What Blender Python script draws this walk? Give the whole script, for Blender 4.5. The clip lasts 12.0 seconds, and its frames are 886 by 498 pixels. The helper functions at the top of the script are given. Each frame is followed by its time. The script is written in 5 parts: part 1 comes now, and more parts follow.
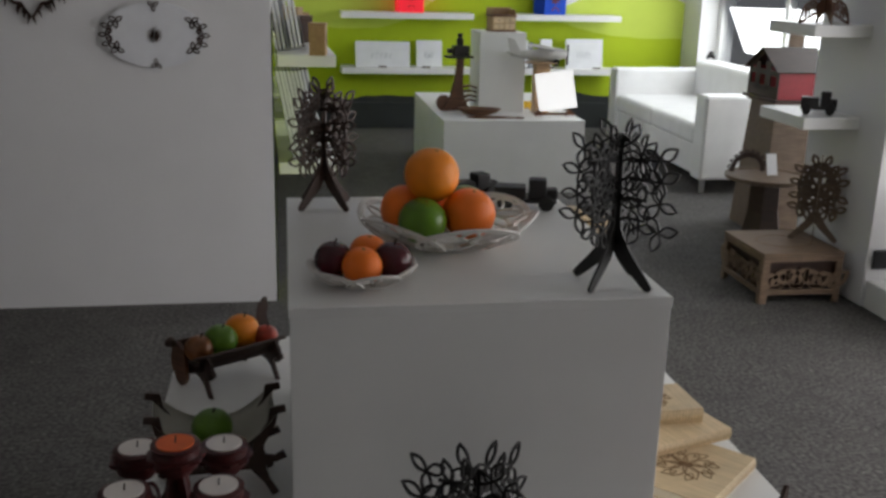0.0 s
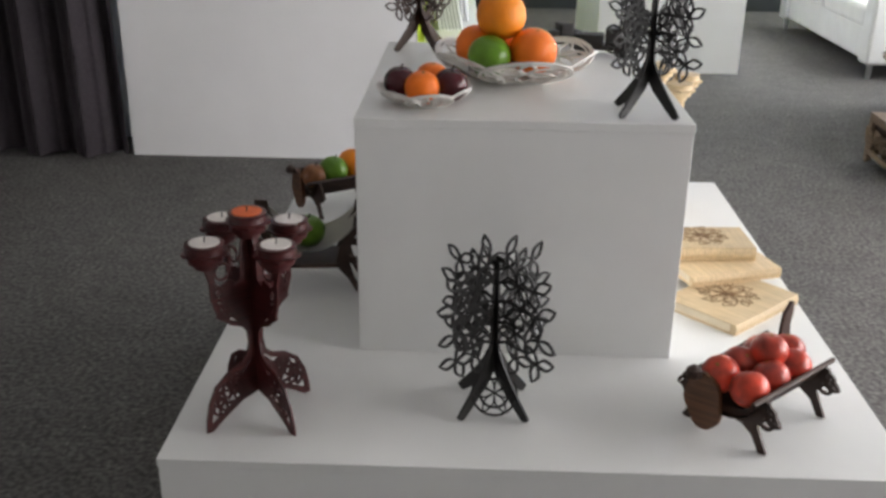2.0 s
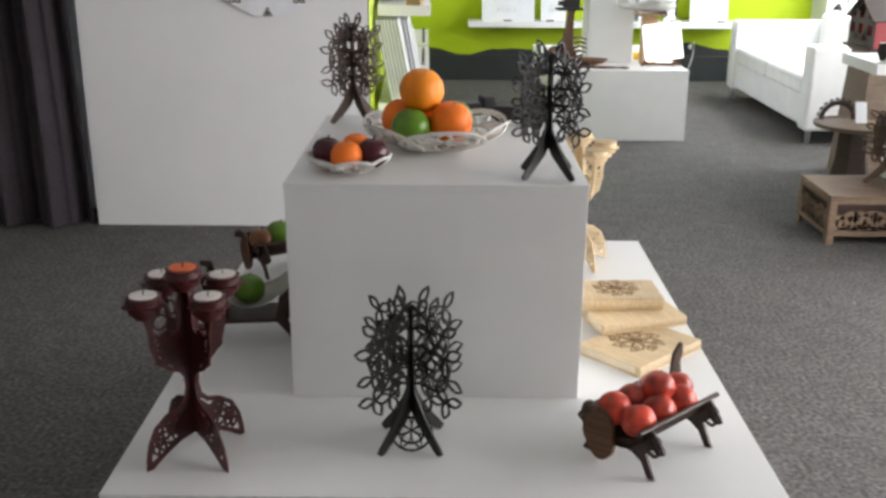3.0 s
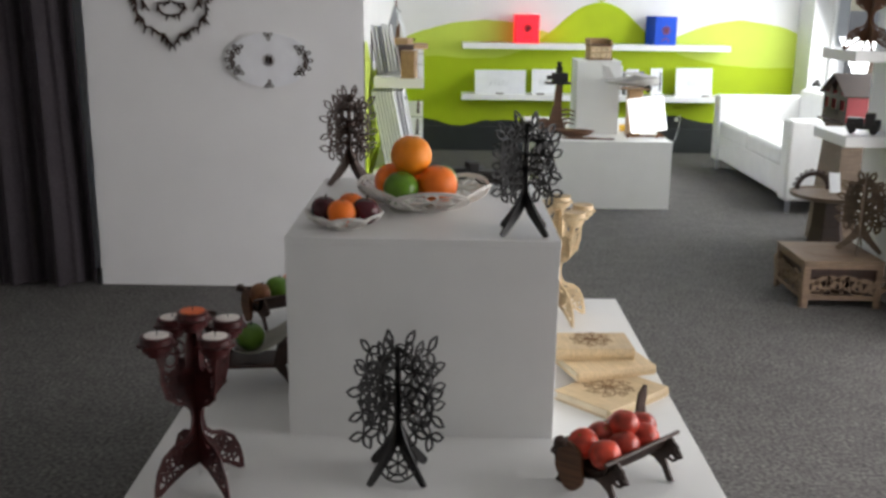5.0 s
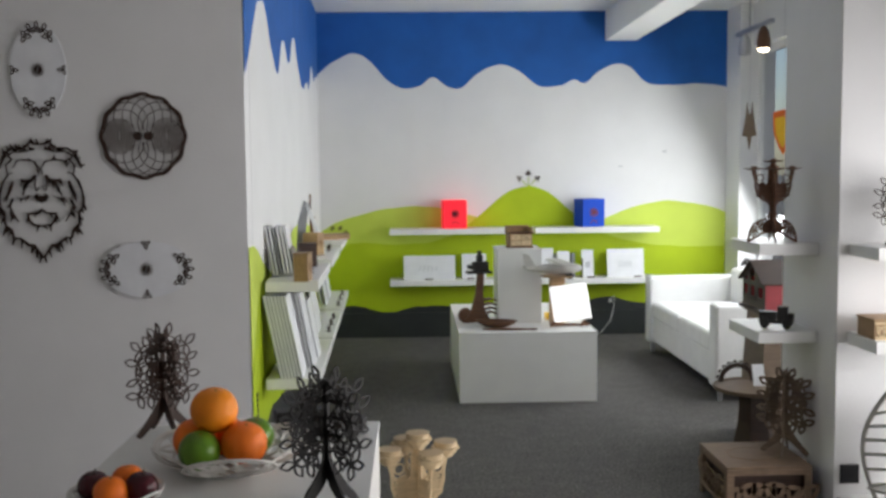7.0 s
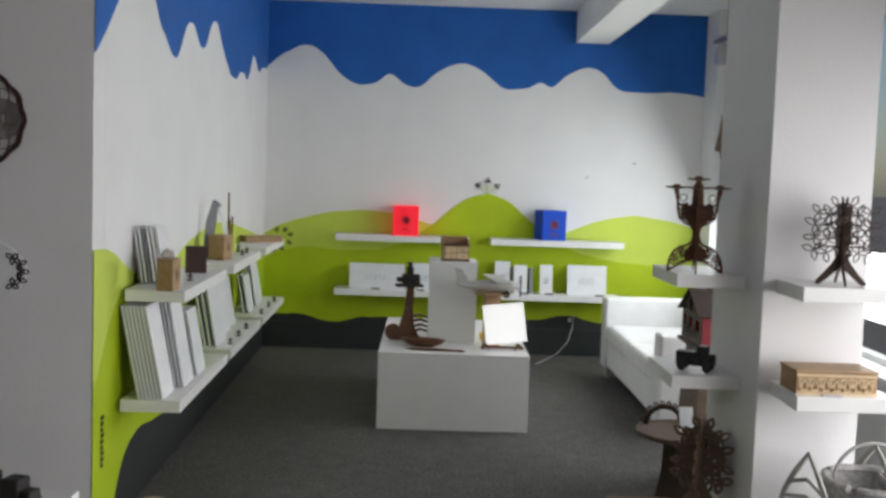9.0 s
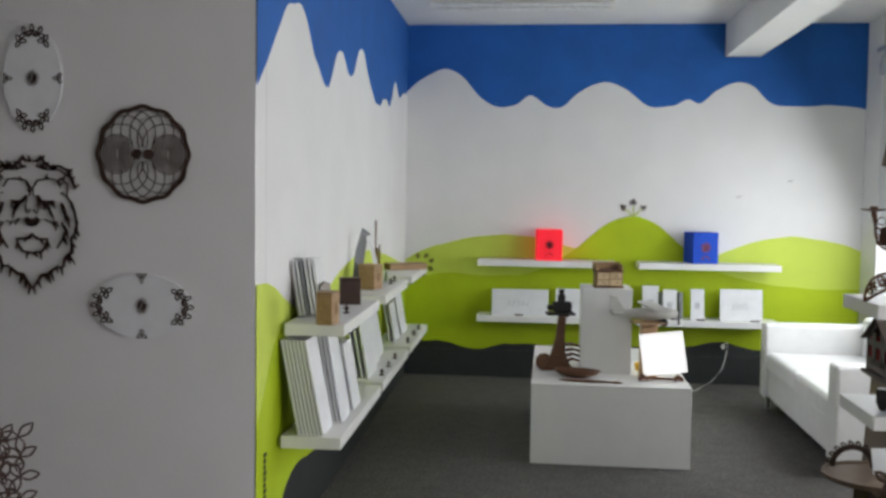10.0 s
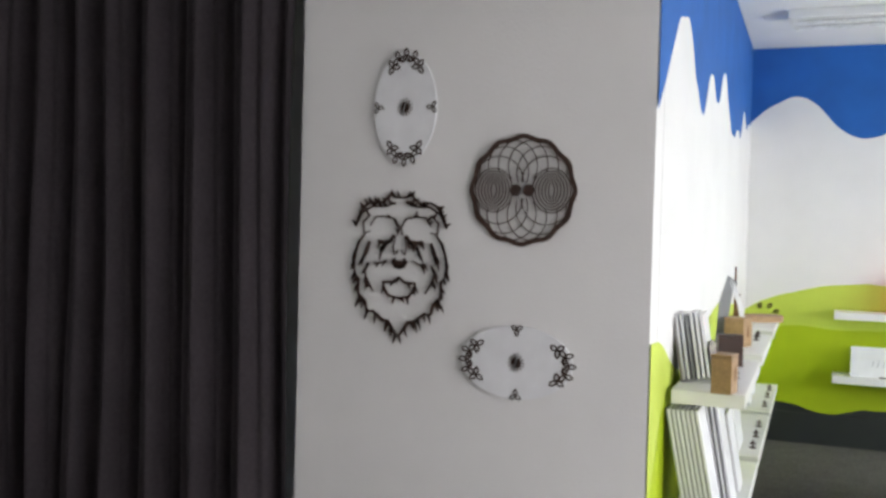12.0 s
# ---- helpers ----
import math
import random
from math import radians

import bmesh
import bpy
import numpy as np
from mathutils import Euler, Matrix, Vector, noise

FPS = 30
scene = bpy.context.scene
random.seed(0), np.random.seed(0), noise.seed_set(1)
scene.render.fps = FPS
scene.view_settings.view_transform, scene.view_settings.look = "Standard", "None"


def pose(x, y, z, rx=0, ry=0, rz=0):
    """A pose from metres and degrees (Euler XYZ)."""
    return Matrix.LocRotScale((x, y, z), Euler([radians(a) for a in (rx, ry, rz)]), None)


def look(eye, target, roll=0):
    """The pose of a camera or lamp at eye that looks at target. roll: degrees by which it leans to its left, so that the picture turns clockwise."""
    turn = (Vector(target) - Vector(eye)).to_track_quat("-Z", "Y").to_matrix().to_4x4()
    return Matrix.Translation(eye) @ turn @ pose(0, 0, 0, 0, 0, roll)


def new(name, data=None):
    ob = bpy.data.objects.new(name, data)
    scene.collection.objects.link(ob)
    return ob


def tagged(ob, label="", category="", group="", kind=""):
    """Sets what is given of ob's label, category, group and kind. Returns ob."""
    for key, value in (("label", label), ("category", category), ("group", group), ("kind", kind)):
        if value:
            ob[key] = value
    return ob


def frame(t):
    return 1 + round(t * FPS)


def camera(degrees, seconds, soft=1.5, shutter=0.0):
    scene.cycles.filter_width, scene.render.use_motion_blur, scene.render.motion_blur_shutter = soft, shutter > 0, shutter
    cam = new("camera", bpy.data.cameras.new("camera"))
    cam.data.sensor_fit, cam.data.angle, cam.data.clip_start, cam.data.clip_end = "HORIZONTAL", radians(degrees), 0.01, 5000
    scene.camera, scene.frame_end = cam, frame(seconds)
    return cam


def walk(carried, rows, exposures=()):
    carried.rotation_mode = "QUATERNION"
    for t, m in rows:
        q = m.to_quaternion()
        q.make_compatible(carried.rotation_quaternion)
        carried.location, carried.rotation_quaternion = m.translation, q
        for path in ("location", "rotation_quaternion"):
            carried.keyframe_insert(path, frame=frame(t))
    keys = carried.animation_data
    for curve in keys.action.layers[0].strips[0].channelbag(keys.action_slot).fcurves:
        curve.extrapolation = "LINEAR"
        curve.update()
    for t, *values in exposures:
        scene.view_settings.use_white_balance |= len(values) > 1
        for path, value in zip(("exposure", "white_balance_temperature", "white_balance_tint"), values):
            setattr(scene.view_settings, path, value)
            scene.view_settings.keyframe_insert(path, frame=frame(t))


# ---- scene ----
cam = camera(48.7, 12.0, soft=3.0)
PATH = [
    (0, (0.307, 0.114, 1.356), (0.617, 2.011, 0.806), 1.4),
    (0.5, (0.313, 0.129, 1.337), (0.536, 2.001, 0.671), 0.8),
    (1, (0.314, 0.077, 1.317), (0.448, 1.924, 0.561), 1.3),
    (1.5, (0.362, -0.05, 1.294), (0.399, 1.793, 0.519), 0.35),
    (2, (0.509, -0.161, 1.313), (0.451, 1.687, 0.551), 0.7),
    (2.5, (0.614, -0.253, 1.328), (0.581, 1.613, 0.611), -0.1),
    (2.7, (0.618, -0.286, 1.341), (0.607, 1.596, 0.663), 0.3),
    (4.5, (0.63, -0.516, 1.361), (0.599, 1.409, 0.821), 0.5),
    (5, (0.639, -0.525, 1.367), (0.635, 1.413, 0.874), 0.8),
    (5.5, (0.642, -0.515, 1.394), (0.718, 1.436, 0.959), 1.0),
    (6, (0.701, -0.454, 1.42), (0.754, 1.522, 1.113), 0.4),
    (6.5, (0.853, -0.357, 1.491), (0.91, 1.632, 1.295), 2.2),
    (7, (0.967, -0.215, 1.489), (1.03, 1.778, 1.335), -0.6),
    (7.2, (1.058, -0.22, 1.503), (1.167, 1.773, 1.378), 0.0),
    (8.8, (1.489, 0.311, 1.539), (1.53, 2.306, 1.396), 2.9),
    (9, (1.526, 0.318, 1.504), (1.56, 2.313, 1.356), 2.0),
    (9.5, (1.507, 0.373, 1.52), (1.518, 2.368, 1.375), 2.8),
    (10, (1.35, 0.492, 1.53), (1.134, 2.477, 1.417), 0.8),
    (10.5, (1.166, 0.579, 1.527), (0.73, 2.524, 1.353), 2.2),
    (11, (0.942, 0.815, 1.509), (0.178, 2.651, 1.3), 2.9),
    (11.5, (0.864, 0.905, 1.494), (0.088, 2.743, 1.361), 1.4),
    (12, (0.81, 0.938, 1.535), (0.055, 2.789, 1.489), 1.5),
]
EXPOSURE = [(0, -0.55), (1.0, 0.35), (2.7, 0.75), (4.5, 0.3), (5.5, 0.1), (6.0, -0.2), (6.5, -0.35), (7, -0.2), (8.8, -0.5), (9.0, -0.53), (9.5, -0.33), (10, -0.4), (10.5, -0.25), (11, 0.15), (11.5, 0.4), (12, 0.5)]
walk(cam, [(t, look(eye, target, roll)) for t, eye, target, roll in PATH], EXPOSURE)

# ---- world and light ----
world = bpy.data.worlds.new("sky")
scene.world = world
world.use_nodes = True
wn = world.node_tree
sky = wn.nodes.new("ShaderNodeTexSky")
sky.sky_type, sky.sun_disc = "NISHITA", False
sky.sun_elevation, sky.sun_rotation = radians(54), radians(-72)
wn.links.new(sky.outputs[0], wn.nodes["Background"].inputs[0])
wn.nodes["Background"].inputs[1].default_value = 0.12


def lamp(name, kind, m, power, color=(1, 1, 1), size=(1, 1)):
    d = bpy.data.lights.new(name, kind)
    d.energy, d.color = power, color
    if kind == "AREA":
        d.shape, d.size, d.size_y = "RECTANGLE", size[0], size[1]
    ob = new(name, d)
    ob.matrix_world = m
    return ob


sun = lamp("sun", "SUN", look((-6, 2, 9), (0, 0, 0)), 5.0, (1, 0.95, 0.88))
sun.data.angle = radians(1)
SKYLIGHT = (0.985, 0.965, 0.975)
lamp("window_light", "AREA", look((3.9, 6.55, 1.4), (0, 6.5, -0.5)), 82, (0.94, 0.97, 0.985), (3.2, 1.5))
lamp("window_light", "AREA", look((3.9, 1.7, 1.2), (0, 1.9, -1.4)), 98, SKYLIGHT, (3.7, 1.6))

# ---- materials ----


def material(name, color, rough=0.5, metal=0.0, noise_scale=40.0, vary=0.12, bump=0.05, bump_scale=None, random_amount=0.0, emit=None, coat=0.0):
    m = bpy.data.materials.new(name)
    m.use_nodes = True
    nt = m.node_tree
    b = nt.nodes["Principled BSDF"]
    b.inputs["Roughness"].default_value, b.inputs["Metallic"].default_value = rough, metal
    b.inputs["Coat Weight"].default_value = coat
    co = nt.nodes.new("ShaderNodeTexCoord")
    n1 = nt.nodes.new("ShaderNodeTexNoise")
    n1.inputs["Scale"].default_value, n1.inputs["Detail"].default_value = noise_scale, 5
    n2 = nt.nodes.new("ShaderNodeTexNoise")
    n2.inputs["Scale"].default_value = noise_scale / 11
    mix = nt.nodes.new("ShaderNodeMath")
    mix.operation = "MULTIPLY_ADD"
    nt.links.new(co.outputs["Object"], n1.inputs["Vector"])
    nt.links.new(co.outputs["Object"], n2.inputs["Vector"])
    nt.links.new(n2.outputs[0], mix.inputs[0])
    mix.inputs[1].default_value = 0.6
    nt.links.new(n1.outputs[0], mix.inputs[2])
    ramp = nt.nodes.new("ShaderNodeValToRGB")
    lo, hi = [c * (1 - vary) for c in color], [min(1, c * (1 + vary)) for c in color]
    ramp.color_ramp.elements[0].position, ramp.color_ramp.elements[1].position = 0.55, 1.0
    ramp.color_ramp.elements[0].color, ramp.color_ramp.elements[1].color = (*lo, 1), (*hi, 1)
    nt.links.new(mix.outputs[0], ramp.inputs[0])
    out = ramp.outputs[0]
    if random_amount:
        info = nt.nodes.new("ShaderNodeObjectInfo")
        hsv = nt.nodes.new("ShaderNodeHueSaturation")
        mr = nt.nodes.new("ShaderNodeMapRange")
        mr.inputs[3].default_value, mr.inputs[4].default_value = 1 - random_amount, 1 + random_amount
        nt.links.new(info.outputs["Random"], mr.inputs[0])
        nt.links.new(mr.outputs[0], hsv.inputs["Value"])
        nt.links.new(out, hsv.inputs["Color"])
        out = hsv.outputs[0]
    nt.links.new(out, b.inputs["Base Color"])
    if bump:
        bp = nt.nodes.new("ShaderNodeBump")
        bp.inputs["Strength"].default_value, bp.inputs["Distance"].default_value = bump, 0.004
        n3 = nt.nodes.new("ShaderNodeTexNoise")
        n3.inputs["Scale"].default_value, n3.inputs["Detail"].default_value = bump_scale or noise_scale * 3, 6
        nt.links.new(co.outputs["Object"], n3.inputs["Vector"])
        nt.links.new(n3.outputs[0], bp.inputs["Height"])
        nt.links.new(bp.outputs[0], b.inputs["Normal"])
    if emit:
        b.inputs["Emission Color"].default_value, b.inputs["Emission Strength"].default_value = (*emit[0], 1), emit[1]
    return m


def wood(name, color, dark=0.6, rough=0.5, scale=14.0):
    """Wood with a stretched grain along its own x."""
    m = material(name, color, rough, 0, 30, 0.1, 0.08, 180, 0.12)
    nt = m.node_tree
    b = nt.nodes["Principled BSDF"]
    co = nt.nodes.new("ShaderNodeTexCoord")
    mp = nt.nodes.new("ShaderNodeMapping")
    mp.inputs["Scale"].default_value = (scale * 0.5, scale * 8, scale * 8)
    n = nt.nodes.new("ShaderNodeTexNoise")
    n.inputs["Scale"].default_value, n.inputs["Detail"].default_value = 1.5, 6
    r = nt.nodes.new("ShaderNodeValToRGB")
    r.color_ramp.elements[0].position, r.color_ramp.elements[1].position = 0.35, 0.65
    r.color_ramp.elements[0].color, r.color_ramp.elements[1].color = (dark, dark, dark, 1), (1, 1, 1, 1)
    mul = nt.nodes.new("ShaderNodeMix")
    mul.data_type, mul.blend_type = "RGBA", "MULTIPLY"
    mul.inputs[0].default_value = 1
    nt.links.new(co.outputs["Object"], mp.inputs[0])
    nt.links.new(mp.outputs[0], n.inputs["Vector"])
    nt.links.new(n.outputs[0], r.inputs[0])
    src = b.inputs["Base Color"].links[0].from_socket
    nt.links.new(src, mul.inputs[6])
    nt.links.new(r.outputs[0], mul.inputs[7])
    nt.links.new(mul.outputs[2], b.inputs["Base Color"])
    return m


def carpet_material():
    m = material("grey speckled carpet", (0.09, 0.085, 0.08), 0.95, 0, 10, 0.18, 0.5, 500)
    nt = m.node_tree
    b = nt.nodes["Principled BSDF"]
    co = nt.nodes.new("ShaderNodeTexCoord")
    v = nt.nodes.new("ShaderNodeTexNoise")
    v.inputs["Scale"].default_value, v.inputs["Detail"].default_value = 70, 4
    r = nt.nodes.new("ShaderNodeValToRGB")
    e = r.color_ramp.elements
    e[0].position, e[1].position = 0.36, 0.68
    e.new(0.74).color = (3.0, 2.95, 2.9, 1)
    e[0].color, e[1].color = (0.58, 0.57, 0.57, 1), (1.75, 1.75, 1.75, 1)
    mul = nt.nodes.new("ShaderNodeMix")
    mul.data_type, mul.blend_type = "RGBA", "MULTIPLY"
    mul.inputs[0].default_value = 1
    nt.links.new(co.outputs["Object"], v.inputs["Vector"])
    nt.links.new(v.outputs[0], r.inputs[0])
    src = b.inputs["Base Color"].links[0].from_socket
    nt.links.new(src, mul.inputs[6])
    nt.links.new(r.outputs[0], mul.inputs[7])
    nt.links.new(mul.outputs[2], b.inputs["Base Color"])
    return m


WALL = material("white wall paint", (0.78, 0.775, 0.77), 0.75, 0, 3, 0.03, 0.25, 90)
CEIL = material("white ceiling paint", (0.8, 0.8, 0.79), 0.85, 0, 2.5, 0.03, 0.15, 60)
BLUE = material("blue wall paint", (0.008, 0.11, 0.42), 0.7, 0, 4, 0.12, 0.2, 90)
LIME = material("light lime wall paint", (0.56, 0.68, 0.09), 0.7, 0, 4, 0.06, 0.2, 90)
GREEN = material("lime green wall paint", (0.42, 0.55, 0.002), 0.7, 0, 4, 0.08, 0.2, 90)
BLACK = material("black wall paint", (0.022, 0.026, 0.027), 0.6, 0, 5, 0.15, 0.2, 90)
CARPET = carpet_material()
WHITE = material("white laminate", (0.8, 0.8, 0.78), 0.42, 0, 6, 0.03, 0.03, 200)
SHELF = material("white shelf lacquer", (0.82, 0.82, 0.8), 0.35, 0, 8, 0.03, 0.02, 200)
BOARD = material("white coated board", (0.8, 0.81, 0.83), 0.4, 0, 12, 0.05, 0.05, 200, 0.05)
GREY_EDGE = material("grey board edge", (0.3, 0.31, 0.33), 0.6, 0, 30, 0.1, 0.05, 200, 0.25)
LEATHER = material("white leather", (0.83, 0.83, 0.82), 0.42, 0, 10, 0.04, 0.25, 160)
CURTAIN = material("dark grey curtain cloth", (0.034, 0.027, 0.032), 0.9, 0, 60, 0.2, 0.2, 700)
DARK = wood("dark brown plywood", (0.055, 0.025, 0.015), 0.6, 0.5)
BLACKWOOD = wood("black stained plywood", (0.014, 0.012, 0.011), 0.6, 0.5)
MAHOGANY = wood("red mahogany stained plywood", (0.066, 0.007, 0.007), 0.6, 0.38)
BROWN = wood("brown stained plywood", (0.16, 0.065, 0.027), 0.55, 0.45)
PLY = wood("pale birch plywood", (0.68, 0.52, 0.31), 0.82, 0.5)
TAN = wood("tan plywood", (0.42, 0.26, 0.13), 0.7, 0.5)
CRATE = wood("worn brown plywood", (0.27, 0.18, 0.115), 0.65, 0.6)
MUTED = wood("brown grey plywood", (0.2, 0.14, 0.095), 0.65, 0.6)
BURN = material("burnt engraving", (0.2, 0.11, 0.045), 0.7, 0, 60, 0.2, 0.02)
PAGES = material("book pages", (0.75, 0.66, 0.5), 0.85, 0, 20, 0.08, 0.3, 600)
CLOTH = material("off-white translucent dish", (0.62, 0.6, 0.53), 0.45, 0, 12, 0.05, 0.02)
PALE = material("white lacquered lattice", (0.72, 0.7, 0.66), 0.45, 0, 30, 0.06, 0.03)
WAX = material("white candle wax", (0.75, 0.7, 0.66), 0.5, 0, 40, 0.05, 0.03)
ORANGE_WAX = material("orange candle wax", (0.75, 0.13, 0.02), 0.45, 0, 40, 0.08, 0.03)
ORANGE = material("orange peel", (0.92, 0.27, 0.003), 0.45, 0, 30, 0.1, 0.5, 330, 0.05)
TANGERINE = material("tangerine peel", (0.93, 0.19, 0.004), 0.45, 0, 30, 0.1, 0.45, 380, 0.05)
LIMEFRUIT = material("green fruit skin", (0.1, 0.22, 0.01), 0.32, 0, 30, 0.25, 0.1, 200, 0.08)
PLUM = material("dark plum skin", (0.07, 0.006, 0.012), 0.25, 0, 25, 0.3, 0.05, 200, 0.1)
NECT = material("red nectarine skin", (0.48, 0.05, 0.025), 0.32, 0, 30, 0.7, 0.05, 200, 0.3)
PEAR = material("brown pear skin", (0.2, 0.07, 0.018), 0.4, 0, 30, 0.35, 0.1, 200)
CALYX = material("dry calyx", (0.25, 0.16, 0.03), 0.8)
STEM = material("stem", (0.03, 0.02, 0.01), 0.8)
REDLAMP = material("red lamp cube", (0.7, 0.02, 0.03), 0.4, 0, 30, 0.05, 0.02, emit=((1.0, 0.008, 0.035), 0.75))
BLUELAMP = material("blue lamp cube", (0.001, 0.06, 0.5), 0.8, 0, 30, 0.08, 0.02)
DARKRED = material("dark red motif", (0.16, 0.01, 0.02), 0.5)
REDPAINT = material("red painted panel", (0.36, 0.02, 0.03), 0.45, 0, 30, 0.1, 0.05)
YELLOW = material("yellow paint", (0.75, 0.45, 0.01), 0.45, 0, 30, 0.1, 0.05)
AMBER = material("orange shield paint", (0.72, 0.14, 0.01), 0.45, 0, 20, 0.15, 0.05)
METAL = material("brushed metal", (0.5, 0.5, 0.52), 0.35, 0.9, 60, 0.1, 0.05)
SOCKET = material("black plastic", (0.02, 0.02, 0.022), 0.4)
LAMPGLOW = material("lit bulb", (1, 0.9, 0.7), 0.5, emit=((1.0, 0.86, 0.6), 12.0))
TUBE = material("unlit fluorescent tube", (0.75, 0.76, 0.76), 0.3)
ASPHALT = material("asphalt", (0.06, 0.06, 0.06), 0.9, 0, 3, 0.2, 0.4, 60)
FACADE = material("pale facade plaster", (0.7, 0.69, 0.66), 0.85, 0, 2, 0.06, 0.2, 30)
GREYGLASS = material("dark facade glass", (0.1, 0.12, 0.14), 0.1)
PANEL = material("lit white panel", (0.85, 0.85, 0.85), 0.4, 0, 20, 0.02, 0, emit=((1.0, 0.98, 0.97), 0.9))
PLANE = material("grey model paint", (0.5, 0.49, 0.46), 0.5, 0, 30, 0.1, 0.05)
PHOTO = material("grey brown printed cover", (0.28, 0.25, 0.23), 0.5, 0, 25, 0.6, 0.02, 0, 0.2)
SILVER = material("grey wicker", (0.35, 0.34, 0.33), 0.5, 0.2, 60, 0.35, 0.4, 200)
LEAF = material("green leaf", (0.07, 0.14, 0.02), 0.6, 0, 60, 0.3, 0.05)
GLASS = bpy.data.materials.new("window glass")
GLASS.use_nodes = True
gb = GLASS.node_tree.nodes["Principled BSDF"]
gb.inputs["Transmission Weight"].default_value, gb.inputs["Roughness"].default_value, gb.inputs["IOR"].default_value = 1, 0.0, 1.02

# ---- mesh tools ----


def part(name, bm, mat, parent=None, label="", smooth=False):
    bmesh.ops.recalc_face_normals(bm, faces=bm.faces)
    me = bpy.data.meshes.new(name)
    bm.to_mesh(me)
    bm.free()
    if smooth:
        me.polygons.foreach_set("use_smooth", [True] * len(me.polygons))
    me.materials.append(mat)
    ob = new(name, me)
    if parent:
        ob.parent = parent
    if label:
        ob["label"] = label
    return ob


def thing(name, m, label, category, group="", kind=""):
    ob = new(name)
    ob.empty_display_size = 0.05
    ob.matrix_world = m
    return tagged(ob, label, category, group, kind)


def box(x0, x1, y0, y1, z0, z1, bevel=0.0, bm=None):
    bm = bm or bmesh.new()
    own = bmesh.new()
    bmesh.ops.create_cube(own, size=1)
    for v in own.verts:
        v.co = Vector(((x0 + x1) / 2 + v.co.x * (x1 - x0), (y0 + y1) / 2 + v.co.y * (y1 - y0), (z0 + z1) / 2 + v.co.z * (z1 - z0)))
    if bevel:
        bmesh.ops.bevel(own, geom=own.edges[:], offset=bevel, segments=3, profile=0.5, affect="EDGES")
    return merge(bm, own)


def merge(bm, other, m=None):
    if m is not None:
        bmesh.ops.transform(other, matrix=m, verts=other.verts)
    index = {v: bm.verts.new(v.co) for v in other.verts}
    for f in other.faces:
        bm.faces.new([index[v] for v in f.verts])
    other.free()
    return bm


def plate(outline, thick, bm=None, m=None):
    """A flat plate: the outline in x and z, its thickness in y."""
    own = bmesh.new()
    a = [own.verts.new((x, -thick / 2, z)) for x, z in outline]
    b = [own.verts.new((x, thick / 2, z)) for x, z in outline]
    own.faces.new(a)
    own.faces.new(b[::-1])
    n = len(a)
    for i in range(n):
        own.faces.new((a[i], b[i], b[(i + 1) % n], a[(i + 1) % n]))
    own.normal_update()
    bmesh.ops.triangulate(own, faces=[f for f in own.faces if len(f.verts) > 4])
    return merge(bm or bmesh.new(), own, m)


def ribbon(path, width, thick, bm=None, m=None, closed=False):
    """A flat bar along a path in x and z, as a laser cuts it."""
    own = bmesh.new()
    pts = [Vector((x, 0, z)) for x, z in path]
    n = len(pts)
    rows = []
    for i, p in enumerate(pts):
        a, b = (pts[(i - 1) % n], pts[(i + 1) % n]) if closed else (pts[max(i - 1, 0)], pts[min(i + 1, n - 1)])
        d = (b - a).normalized() if (b - a).length > 1e-9 else Vector((1, 0, 0))
        s = Vector((-d.z, 0, d.x)) * width[i] / 2 if isinstance(width, list) else Vector((-d.z, 0, d.x)) * width / 2
        y = Vector((0, thick / 2, 0))
        rows.append([own.verts.new(q) for q in (p + s - y, p - s - y, p - s + y, p + s + y)])
    for i in range(n if closed else n - 1):
        a, b = rows[i], rows[(i + 1) % n]
        for k in range(4):
            own.faces.new((a[k], a[(k + 1) % 4], b[(k + 1) % 4], b[k]))
    if not closed:
        own.faces.new(rows[0])
        own.faces.new(rows[-1][::-1])
    return merge(bm or bmesh.new(), own, m)


def arc(cx, cz, r, a0, a1, n=10, sx=1.0):
    return [(cx + sx * r * math.cos(radians(a0 + (a1 - a0) * i / n)), cz + r * math.sin(radians(a0 + (a1 - a0) * i / n))) for i in range(n + 1)]


def vesica(cx, cz, length, angle, fat=0.42, n=6):
    """A pointed leaf loop that starts at (cx, cz) and runs off at an angle."""
    ca, sa = math.cos(radians(angle)), math.sin(radians(angle))
    side = [(t / n, fat * math.sin(math.pi * t / n) / 2) for t in range(n + 1)]
    loop = side + [(u, -v) for u, v in side[-2:0:-1]]
    return [(cx + length * (u * ca - v * sa), cz + length * (u * sa + v * ca)) for u, v in loop]


def lathe(profile, n=28, bm=None, m=None):
    own = bmesh.new()
    rings = [[own.verts.new((r * math.cos(2 * math.pi * i / n), r * math.sin(2 * math.pi * i / n), z)) for i in range(n)] for r, z in profile]
    for a, b in zip(rings, rings[1:]):
        for i in range(n):
            own.faces.new((a[i], a[(i + 1) % n], b[(i + 1) % n], b[i]))
    own.faces.new(rings[0][::-1])
    own.faces.new(rings[-1])
    return merge(bm or bmesh.new(), own, m)


